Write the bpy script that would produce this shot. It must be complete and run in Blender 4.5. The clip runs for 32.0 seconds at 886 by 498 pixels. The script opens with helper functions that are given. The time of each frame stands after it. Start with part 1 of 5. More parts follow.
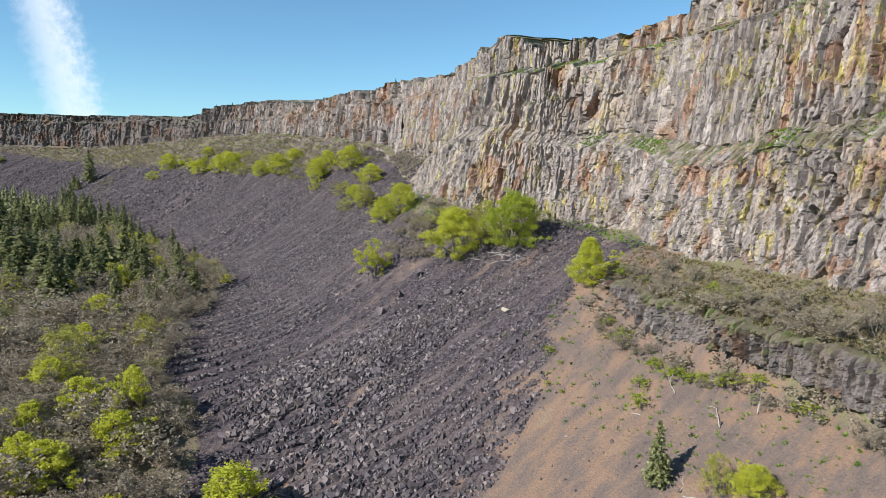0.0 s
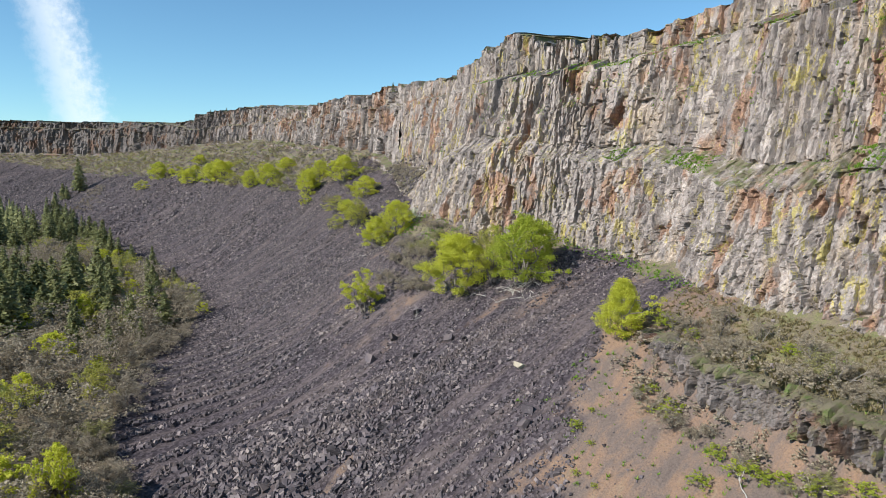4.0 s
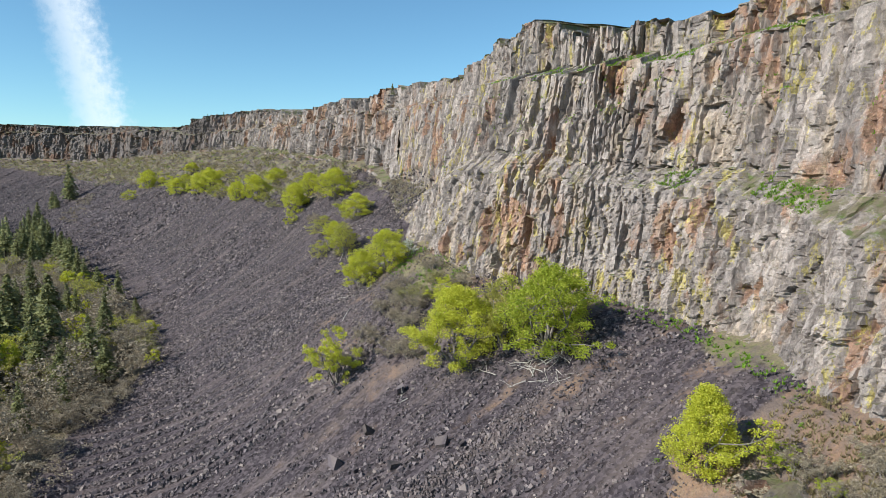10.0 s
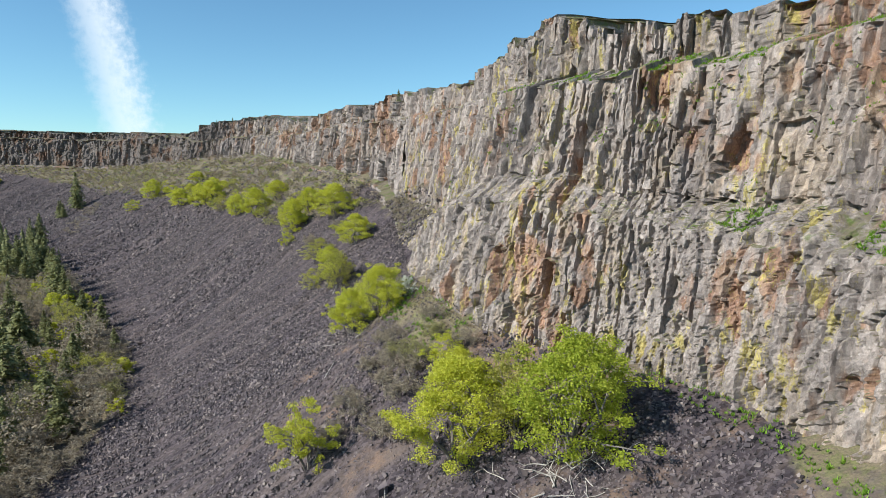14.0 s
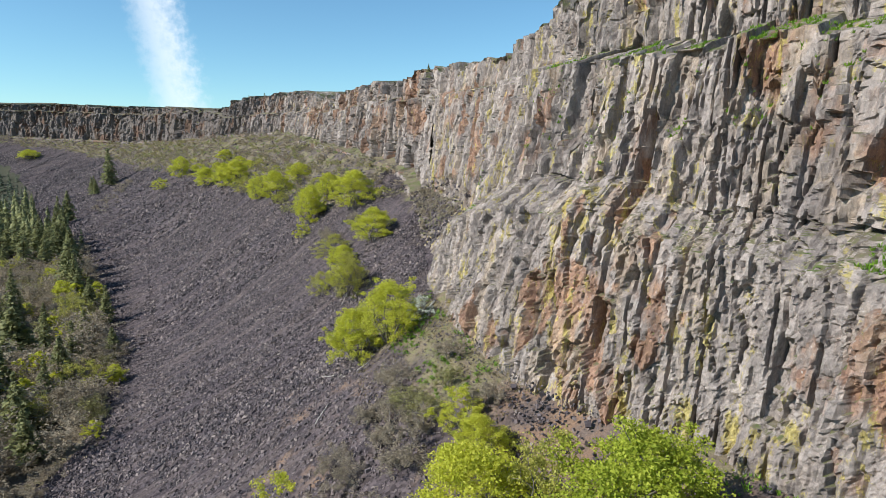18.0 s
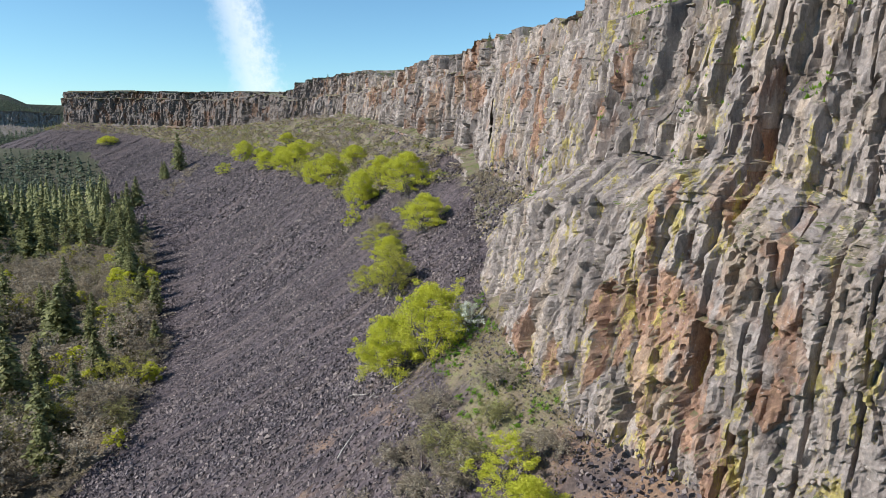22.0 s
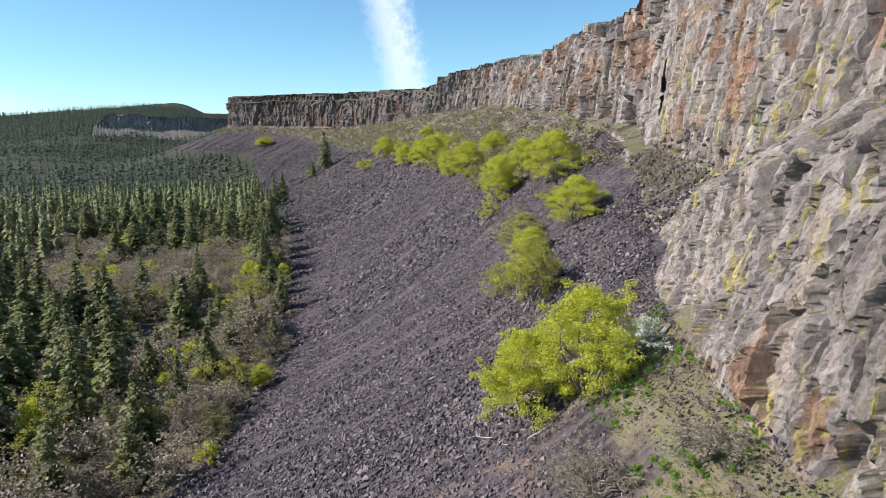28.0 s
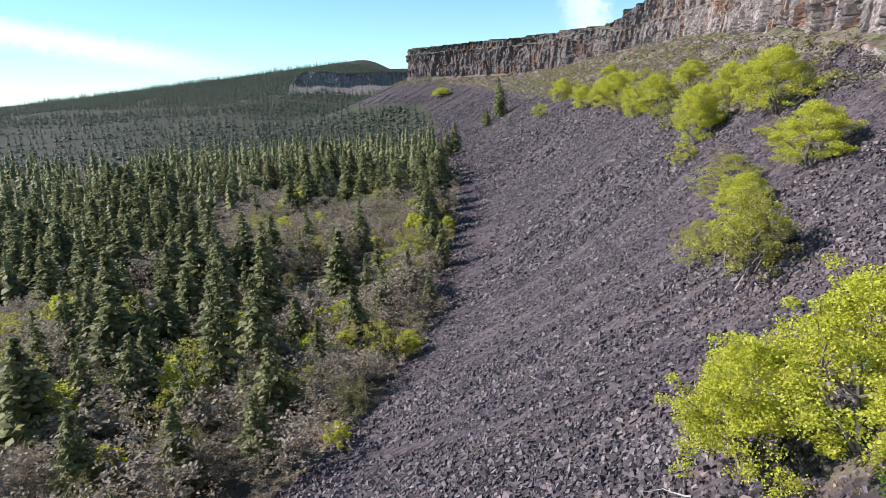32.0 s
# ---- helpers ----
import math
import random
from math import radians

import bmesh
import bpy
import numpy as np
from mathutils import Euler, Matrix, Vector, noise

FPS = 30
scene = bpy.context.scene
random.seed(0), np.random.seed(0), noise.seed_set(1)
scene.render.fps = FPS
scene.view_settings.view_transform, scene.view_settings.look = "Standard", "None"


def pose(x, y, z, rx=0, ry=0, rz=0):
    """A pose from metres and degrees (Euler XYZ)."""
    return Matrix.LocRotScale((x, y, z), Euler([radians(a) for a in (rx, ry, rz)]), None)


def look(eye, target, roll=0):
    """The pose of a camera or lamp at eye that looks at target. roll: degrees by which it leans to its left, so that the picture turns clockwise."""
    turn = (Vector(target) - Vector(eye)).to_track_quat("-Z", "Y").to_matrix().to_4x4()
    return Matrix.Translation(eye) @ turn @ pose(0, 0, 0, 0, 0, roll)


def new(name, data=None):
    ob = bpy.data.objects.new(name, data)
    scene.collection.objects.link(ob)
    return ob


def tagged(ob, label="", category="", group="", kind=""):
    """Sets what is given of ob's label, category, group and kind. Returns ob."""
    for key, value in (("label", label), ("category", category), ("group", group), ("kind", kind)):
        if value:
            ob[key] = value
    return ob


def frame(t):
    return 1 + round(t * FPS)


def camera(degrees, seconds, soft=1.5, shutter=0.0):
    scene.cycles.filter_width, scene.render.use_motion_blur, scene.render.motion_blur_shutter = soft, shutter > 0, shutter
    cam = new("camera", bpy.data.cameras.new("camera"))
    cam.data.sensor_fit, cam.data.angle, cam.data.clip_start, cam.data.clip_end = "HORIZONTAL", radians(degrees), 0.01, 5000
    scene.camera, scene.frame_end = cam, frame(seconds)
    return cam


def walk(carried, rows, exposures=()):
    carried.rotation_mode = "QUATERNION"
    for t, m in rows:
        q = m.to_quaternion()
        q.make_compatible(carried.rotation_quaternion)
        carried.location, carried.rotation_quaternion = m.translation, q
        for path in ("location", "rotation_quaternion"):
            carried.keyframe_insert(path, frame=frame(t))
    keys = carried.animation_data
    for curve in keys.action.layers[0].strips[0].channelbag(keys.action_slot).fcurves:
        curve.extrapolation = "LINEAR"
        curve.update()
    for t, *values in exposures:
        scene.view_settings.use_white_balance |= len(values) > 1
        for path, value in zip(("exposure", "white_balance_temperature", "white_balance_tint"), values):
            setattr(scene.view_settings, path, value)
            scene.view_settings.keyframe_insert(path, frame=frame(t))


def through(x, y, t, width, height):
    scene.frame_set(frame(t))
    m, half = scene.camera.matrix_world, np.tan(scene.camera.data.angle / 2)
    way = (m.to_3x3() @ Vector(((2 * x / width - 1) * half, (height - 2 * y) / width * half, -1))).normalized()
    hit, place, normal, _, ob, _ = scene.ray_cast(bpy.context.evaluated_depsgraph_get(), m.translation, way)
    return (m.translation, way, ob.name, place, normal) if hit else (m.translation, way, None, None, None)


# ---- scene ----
cam = camera(67.8, 32.0, 0.8)
# seconds, eye, pitch, roll, yaw
PATH = [
    (0, 0.00, 0.00, -6.80, -6.65, -0.73, -0.00),
    (1, 0.24, 4.26, -6.11, -6.56, -0.67, 0.04),
    (2, 0.41, 8.52, -5.38, -6.43, -0.49, 0.05),
    (3, 0.58, 12.92, -4.66, -6.42, -0.43, 0.08),
    (3.5, 0.64, 15.14, -4.32, -6.45, -0.40, 0.14),
    (5.5, 0.69, 24.09, -3.32, -6.53, -0.32, 1.19),
    (6, 0.87, 26.37, -3.10, -6.50, -0.36, 1.24),
    (7, 1.39, 30.92, -2.71, -6.34, -0.31, 1.45),
    (8, 1.95, 35.40, -2.23, -6.24, -0.42, 1.61),
    (9, 2.33, 39.74, -1.62, -6.21, -0.46, 1.59),
    (10, 2.67, 43.91, -0.89, -6.23, -0.51, 1.66),
    (11, 2.97, 48.16, -0.04, -6.29, -0.44, 1.79),
    (12, 3.41, 52.43, 0.83, -6.29, -0.47, 2.13),
    (13, 3.87, 56.74, 1.65, -6.22, -0.36, 2.78),
    (14, 4.50, 61.10, 2.42, -6.14, -0.31, 3.53),
    (14.5, 4.78, 63.31, 2.77, -6.12, -0.39, 3.92),
    (16.5, 5.24, 72.41, 3.96, -6.72, -0.71, 5.45),
    (17, 5.27, 74.50, 4.26, -7.25, -0.78, 5.98),
    (18, 5.31, 78.55, 4.85, -8.31, -0.93, 7.25),
    (19, 5.44, 82.70, 5.26, -9.29, -0.90, 8.79),
    (20, 5.51, 86.77, 5.17, -9.98, -0.62, 10.50),
    (20.5, 5.54, 88.45, 5.04, -9.94, -0.58, 10.76),
    (21, 5.54, 89.72, 4.85, -9.95, -0.53, 11.55),
    (21.5, 5.48, 90.68, 4.61, -9.89, -0.35, 12.41),
    (22, 5.35, 91.44, 4.32, -9.87, -0.21, 13.33),
    (23, 4.94, 93.17, 3.65, -9.89, -0.03, 14.78),
    (24, 4.46, 95.62, 3.00, -9.84, 0.13, 15.26),
    (24.5, 4.11, 97.03, 2.68, -9.79, 0.11, 15.36),
    (26.5, 1.78, 103.01, 1.14, -9.57, -0.14, 19.75),
    (27, 1.22, 104.68, 0.80, -9.55, -0.00, 21.83),
    (27.5, 0.65, 106.39, 0.47, -9.55, 0.11, 22.91),
    (28, 0.06, 108.13, 0.13, -9.55, 0.59, 25.71),
    (28.5, -0.54, 109.87, -0.22, -9.46, 1.06, 29.00),
    (29, -1.15, 111.63, -0.56, -9.39, 1.49, 31.67),
    (29.5, -1.80, 113.39, -0.86, -9.46, 1.76, 32.95),
    (30, -2.53, 115.13, -1.14, -10.26, 2.01, 34.00),
    (30.5, -3.33, 116.82, -1.43, -11.16, 2.25, 35.12),
    (31, -4.19, 118.43, -1.72, -11.98, 2.53, 36.78),
    (31.5, -5.12, 120.03, -2.00, -12.67, 2.78, 38.78),
    (32, -6.09, 121.64, -2.27, -13.26, 2.96, 41.02),
]
walk(cam, [(t, pose(x, y, z, 90 + p, r, w)) for t, x, y, z, p, r, w in PATH],
     [(0, .53, 6200, 10), (6, .53, 6200, 8.5), (13, .52, 6200, 7), (18, .52, 6200, 8.5), (23, .55, 6200, 11), (28, .64, 6180, 13), (32, .8, 6050, 18)])

# ---- light ----
SUN_AZ, SUN_EL = radians(241.0), radians(35.0)   # azimuth clockwise from +y
SUN_DIR = Vector((math.sin(SUN_AZ) * math.cos(SUN_EL), math.cos(SUN_AZ) * math.cos(SUN_EL), math.sin(SUN_EL)))


def make_world():
    w = bpy.data.worlds.new("sky")
    scene.world = w
    w.use_nodes = True
    nt = w.node_tree
    nt.nodes.clear()
    out = nt.nodes.new("ShaderNodeOutputWorld")
    bg = nt.nodes.new("ShaderNodeBackground")
    sky = nt.nodes.new("ShaderNodeTexSky")
    sky.sky_type, sky.sun_disc = "NISHITA", False
    sky.sun_elevation, sky.sun_rotation = SUN_EL, SUN_AZ
    sky.air_density, sky.dust_density, sky.ozone_density = 1.0, 0.0, 2.0
    sky.altitude = 800
    bg.inputs[1].default_value = 0.1

    def node(kind, **values):
        n = nt.nodes.new("ShaderNode" + kind)
        for key, v in values.items():
            if hasattr(v, "is_linked"):
                nt.links.new(v, n.inputs[int(key[1:])])
            else:
                n.inputs[int(key[1:])].default_value = v
        return n

    def calc(op, a, b=0.0):
        n = node("Math", i0=a, i1=b)
        n.operation = op
        return n.outputs[0]

    def band(v, a, b):
        n = node("MapRange", i0=v, i1=a, i2=b)
        n.interpolation_type = "SMOOTHSTEP"
        return n.outputs[0]

    way = node("TexCoord").outputs["Generated"]
    xyz = node("SeparateXYZ", i0=way).outputs
    turn = calc("MULTIPLY", calc("ARCTAN2", calc("MULTIPLY", xyz[0], -1.0), xyz[1]), 57.2958)
    high = calc("MULTIPLY", calc("ARCSINE", xyz[2]), 57.2958)
    spot = node("CombineXYZ", i0=calc("MULTIPLY", turn, .8), i1=calc("MULTIPLY", high, .7), i2=0.0).outputs[0]
    rough = node("TexNoise", i0=spot, i2=1.7, i3=7.0, i4=.65).outputs[0]
    ragged = calc("MULTIPLY", calc("SUBTRACT", rough, .5), 2.6)
    # an old vapour trail that stands nearly upright, and a thin veil low over the valley
    axis = calc("SUBTRACT", calc("ADD", turn, ragged), calc("ADD", calc("MULTIPLY", high, .24), 27.65))
    trail = calc("MULTIPLY", band(calc("ABSOLUTE", axis), 2.6, .2), calc("ADD", .2, calc("MULTIPLY", rough, .8)))
    veil_mid = calc("ADD", calc("MULTIPLY", calc("SUBTRACT", turn, 56.0), .2), 2.3)
    veil = band(calc("ABSOLUTE", calc("SUBTRACT", calc("ADD", high, calc("MULTIPLY", ragged, .5)), veil_mid)), 1.5, .1)
    veil = calc("MULTIPLY", veil, calc("MULTIPLY", band(turn, 54.0, 68.0), calc("ADD", .35, calc("MULTIPLY", rough, .6))))
    cover = calc("MINIMUM", calc("ADD", trail, veil), .8)
    mixer = node("Mix")
    mixer.data_type = "RGBA"
    nt.links.new(cover, mixer.inputs[0])
    tinted = node("Mix")                    # the clear, slightly cyan blue of a spring sky
    tinted.data_type, tinted.blend_type = "RGBA", "MULTIPLY"
    tinted.inputs[0].default_value = 1.0
    nt.links.new(sky.outputs[0], tinted.inputs[6])
    tinted.inputs[7].default_value = (.73, .97, 1.0, 1)
    nt.links.new(tinted.outputs[2], mixer.inputs[6])
    mixer.inputs[7].default_value = (7.2, 7.6, 8.0, 1)
    nt.links.new(mixer.outputs[2], bg.inputs[0])
    nt.links.new(bg.outputs[0], out.inputs[0])
    return w, nt, sky, bg


make_world()
sun = new("sun", bpy.data.lights.new("sun", "SUN"))
sun.data.energy, sun.data.angle, sun.data.color = 5.0, radians(0.53), (1.0, 0.94, 0.85)
sun.matrix_world = look(SUN_DIR * 300, (0, 0, 0))

# ---- plan of the cliff: foot line and heights, from near to far ----
#  x, y, foot, ledge, top, rim, ledge width, rim set-back, talus slope, valley floor
KNOTS = np.array([
    (190, -400, -20, -2, 14.5, 21, 5, 11, .6, -46),
    (100, -80, -20, -2, 14.5, 21, 5, 11, .6, -46),
    (74, 0, -20, -2, 14.5, 21, 5, 11, .6, -46),
    (53, 45, -19, -2, 14.5, 21, 5, 11, .6, -46),
    (42, 68, -18, -2, 14.5, 21, 5, 11, .6, -46),
    (33.5, 84, -17.5, -3.5, 14.5, 21, 5, 11, .62, -46),
    (29.5, 95, -16, -3.5, 14.5, 21, 4.5, 11, .58, -45),
    (28, 107, -15.5, -2.5, 14.5, 21, 4, 11, .5, -44),
    (22.5, 118, -14.5, -.8, 14.5, 19.9, 4, 12, .5, -42),
    (14, 124.5, -14, 0, 14, 18.9, 4.2, 12, .56, -40),
    (5, 133, -13, .5, 13.5, 20.2, 5, 12, .7, -39),
    (-1.5, 145, -11.5, 0, 13.8, 21.7, 4, 10, .75, -38),
    (-6.5, 163, -12, -4, 13.8, 18.6, 4.2, 4.5, .6, -38),
    (-9, 175, -9.5, -4.8, 14.3, 18.8, 4.0, 3.5, .6, -37),
    (-16, 200, -2.5, -1.7, 15, 19.6, 1.4, 3, .72, -37),
    (-22, 215, 1, 1.5, 16, 20.6, .5, 3, .78, -37),
    (-38, 243, 4, 4.5, 17, 21.2, .5, 3, .8, -36),
    (-70, 300, 8, 8.5, 18, 22, .5, 3, .75, -34),
    (-105, 360, 12, 12.5, 21, 27, .5, 4, .6, -32),
    (-150, 402, 11, 11.5, 21, 27, .5, 4, .6, -32),
    (-185, 440, 10, 10.5, 26, 28, .5, 4, .62, -31),
    (-260, 505, 8, 8.5, 27, 31.5, .5, 4, .5, -30),
    (-350, 545, 10, 10.5, 31, 35.5, .5, 4, .42, -28),
    (-433, 565, 12, 12.5, 33, 37, .5, 4, .42, -26),
    (-480, 640, 16, 16.5, 38, 42, .5, 4, .4, -20),
    (-640, 900, 26, 26.5, 46, 52, .5, 4, .35, -14),
    (-1400, 1700, 30, 31, 60, 68, .5, 4, .3, -5),
], dtype=float)


def catmull(k, per):
    """A smooth line through the rows of k, with per steps in each gap."""
    out = []
    for i in range(len(k) - 1):
        p0, p1, p2, p3 = k[max(i - 1, 0)], k[i], k[i + 1], k[min(i + 2, len(k) - 1)]
        for j in range(per):
            t = j / per
            out.append(.5 * (2 * p1 + (p2 - p0) * t + (2 * p0 - 5 * p1 + 4 * p2 - p3) * t * t + (3 * p1 - p0 - 3 * p2 + p3) * t ** 3))
    out.append(k[-1])
    return np.array(out)


CURVE = catmull(KNOTS, 8)
CXY = CURVE[:, :2]
CLEN = np.r_[0, np.cumsum(np.hypot(*np.diff(CXY, axis=0).T))]
KARC = CLEN[::8]


def rnd(*ints):
    """A repeatable random number in 0..1 for whole numbers."""
    h = np.zeros(np.broadcast(*ints).shape, dtype=np.uint64)
    for n, m in zip(ints, (73856093, 19349663, 83492791, 2654435761)):
        h ^= (np.asarray(n).astype(np.int64).astype(np.uint64)) * np.uint64(m)
    h ^= h >> np.uint64(13)
    h *= np.uint64(0x9E3779B97F4A7C15)
    h ^= h >> np.uint64(29)
    h *= np.uint64(0xBF58476D1CE4E5B9)
    h ^= h >> np.uint64(32)
    return (h % np.uint64(1000003)).astype(float) / 1000003.0


def vnoise(x, y, seed=0):
    """Smooth value noise in 0..1 at unit grain."""
    xi, yi = np.floor(x), np.floor(y)
    fx, fy = x - xi, y - yi
    fx, fy = fx * fx * (3 - 2 * fx), fy * fy * (3 - 2 * fy)
    a, b = rnd(xi, yi, xi * 0 + seed), rnd(xi + 1, yi, xi * 0 + seed)
    c, d = rnd(xi, yi + 1, xi * 0 + seed), rnd(xi + 1, yi + 1, xi * 0 + seed)
    return (a * (1 - fx) + b * fx) * (1 - fy) + (c * (1 - fx) + d * fx) * fy


def fbm(x, y, seed=0, n=4):
    return sum(vnoise(x * 2 ** i, y * 2 ** i, seed + i) / 2 ** (i + 1) for i in range(n)) / (1 - .5 ** n)


def smooth(a, b, x):
    t = np.clip((x - a) / (b - a), 0, 1)
    return t * t * (3 - 2 * t)


def to_cliff(x, y):
    """Distance from the cliff's foot line (towards the valley +) and the length along it, eased where two stretches are equally near."""
    x, y = np.asarray(x, np.float32).ravel(), np.asarray(y, np.float32).ravel()
    u, s = np.empty(len(x)), np.empty(len(x))
    a, d = CXY[:-1].astype(np.float32), np.diff(CXY, axis=0).astype(np.float32)
    dd = (d ** 2).sum(1)
    ln = np.sqrt(dd)
    for i in range(0, len(x), 8000):
        px, py = x[i:i + 8000, None] - a[:, 0], y[i:i + 8000, None] - a[:, 1]
        t = np.clip((px * d[:, 0] + py * d[:, 1]) / dd, 0, 1)
        px -= t * d[:, 0]
        py -= t * d[:, 1]
        q = np.sqrt(px * px + py * py)
        k = q.argmin(1)
        r = np.arange(len(k))
        near = q[r, k]
        sign = np.where(d[k, 0] * py[r, k] - d[k, 1] * px[r, k] > 0, 1, -1)
        w = np.exp(-(q - near[:, None]) / (.3 + .07 * near[:, None])) * ln
        u[i:i + 8000] = near * sign
        s[i:i + 8000] = (w * (CLEN[:-1] + t * ln)).sum(1) / w.sum(1)
    return u, s


def along(s, column):
    return np.interp(s, CLEN, CURVE[:, column])


# the bench below the near cliff: its outer edge breaks off in a low rock band
BENCH0, BENCH1 = KARC[2], KARC[5] + 10


def belt(s):
    """How far the scrub reaches down from the far cliff's foot."""
    return np.interp(s, (630, 650, 673, 699, 735, 772, 820, 844, 888, 937, 1010, 1083, 1130, 1250), (0, 8, 16, 18, 20, 24, 29, 33, 32, 29, 22, 20, 15, 14))


def ground_z(x, y, us=None):
    shape = np.shape(x)
    x, y = np.asarray(x, float).ravel(), np.asarray(y, float).ravel()
    u, s = us or to_cliff(x, y)
    foot, rim, slope, floor = along(s, 2), along(s, 5), along(s, 8), along(s, 9)
    up = np.maximum(u, 0)
    bench = smooth(KARC[5] + 9, KARC[5] - 8, s)                      # 1 on the near stretch
    ul = np.maximum(up - 9.5, 0)
    benched = foot - .42 * np.minimum(up, 9.5) - 4.5 * smooth(9.0, 10.5, up) - .62 * ul
    talus = foot - slope * up
    zt = talus * (1 - bench) + benched * bench
    k = 5.0
    z = floor + k * np.logaddexp(0, (zt - floor) / k)
    z -= .02 * np.maximum(up - 60, 0) * (up < 400) + .02 * 340 * (up >= 400)
    far = np.hypot(x, y)
    turn = np.degrees(np.arctan2(-x, y))
    z += smooth(500, 1700, far) * (up > 0) * (26 + 68 * smooth(78, 40, turn)) * smooth(0, 200, up)
    back = -np.minimum(u, 0)
    z += (u < 0) * ((rim - 1.5 - foot) * smooth(1.5, 24, back) + 2.0 * smooth(30, 60, back))
    near = (far < 420)
    z += near * (up > 0) * ((fbm(s / 13, u / 30, 3) - .5) * 1.5 * smooth(0, 10, up) + (fbm(s / 2.6, u / 9, 9, 3) - .5) * .35 * smooth(0, 6, up))
    z += (1 - near) * (fbm(x / 90, y / 90, 5) - .5) * 9 * smooth(420, 900, far)
    return z.reshape(shape)


# ---- materials ----
class Nodes:
    """Short hand for building a node material."""

    def __init__(self, name):
        self.mat = bpy.data.materials.new(name)
        self.mat.use_nodes = True
        self.nt = self.mat.node_tree
        self.nt.nodes.clear()
        self.out = self.add("OutputMaterial")
        self.bsdf = self.add("BsdfPrincipled")
        self.nt.links.new(self.bsdf.outputs[0], self.out.inputs[0])
        self.pos = self.add("TexCoord").outputs["Object"]

    def add(self, kind):
        return self.nt.nodes.new("ShaderNode" + kind)

    def put(self, socket, value):
        if hasattr(value, "is_linked"):
            self.nt.links.new(value, socket)
        else:
            socket.default_value = value

    def mapped(self, scale, turn=(0, 0, 0)):
        m = self.add("Mapping")
        m.inputs["Scale"].default_value, m.inputs["Rotation"].default_value = scale, turn
        self.nt.links.new(self.pos, m.inputs[0])
        return m.outputs[0]

    def downhill(self, across, down):
        """Coordinates drawn out down the talus."""
        turned = self.mapped((1, 1, 1), (0, 0, -.56))
        m = self.add("Mapping")
        m.inputs["Scale"].default_value = (down, across, down)
        self.nt.links.new(turned, m.inputs[0])
        return m.outputs[0]

    def noise(self, scale, detail=4.0, rough=.6, vector=None, warp=0.0):
        n = self.add("TexNoise")
        n.inputs["Scale"].default_value, n.inputs["Detail"].default_value = scale, detail
        n.inputs["Roughness"].default_value, n.inputs["Distortion"].default_value = rough, warp
        self.put(n.inputs["Vector"], vector if vector is not None else self.pos)
        return n.outputs[0]

    def voronoi(self, scale, feature="F1", output="Distance", vector=None):
        n = self.add("TexVoronoi")
        n.feature = feature
        n.inputs["Scale"].default_value = scale
        self.put(n.inputs["Vector"], vector if vector is not None else self.pos)
        return n.outputs[output]

    def ramp(self, value, *stops):
        r = self.add("ValToRGB")
        el = r.color_ramp.elements
        while len(el) < len(stops):
            el.new(.5)
        for e, (p, c) in zip(el, stops):
            e.position, e.color = p, (*c, 1) if len(c) == 3 else c
        self.put(r.inputs[0], value)
        return r.outputs[0]

    def step(self, value, a, b):
        r = self.add("MapRange")
        r.interpolation_type = "SMOOTHSTEP"
        r.inputs["From Min"].default_value, r.inputs["From Max"].default_value = a, b
        self.put(r.inputs[0], value)
        return r.outputs[0]

    def math(self, op, a, b):
        m = self.add("Math")
        m.operation = op
        self.put(m.inputs[0], a)
        self.put(m.inputs[1], b)
        return m.outputs[0]

    def mix(self, fac, a, b, blend="MIX"):
        m = self.add("Mix")
        m.data_type, m.blend_type = "RGBA", blend
        self.put(m.inputs[0], fac)
        for socket, v in ((m.inputs[6], a), (m.inputs[7], b)):
            self.put(socket, (*v, 1) if isinstance(v, tuple) and len(v) == 3 else v)
        return m.outputs[2]

    def attr(self, name):
        a = self.add("Attribute")
        a.attribute_name = name
        return a

    def bump(self, height, strength, distance):
        b = self.add("Bump")
        b.inputs["Strength"].default_value, b.inputs["Distance"].default_value = strength, distance
        self.put(b.inputs["Height"], height)
        self.nt.links.new(b.outputs[0], self.bsdf.inputs["Normal"])

    def end(self, colour, rough=.9, spec=.25):
        self.put(self.bsdf.inputs["Base Color"], colour)
        self.put(self.bsdf.inputs["Roughness"], rough)
        self.put(self.bsdf.inputs["Specular IOR Level"], spec)
        return self.mat


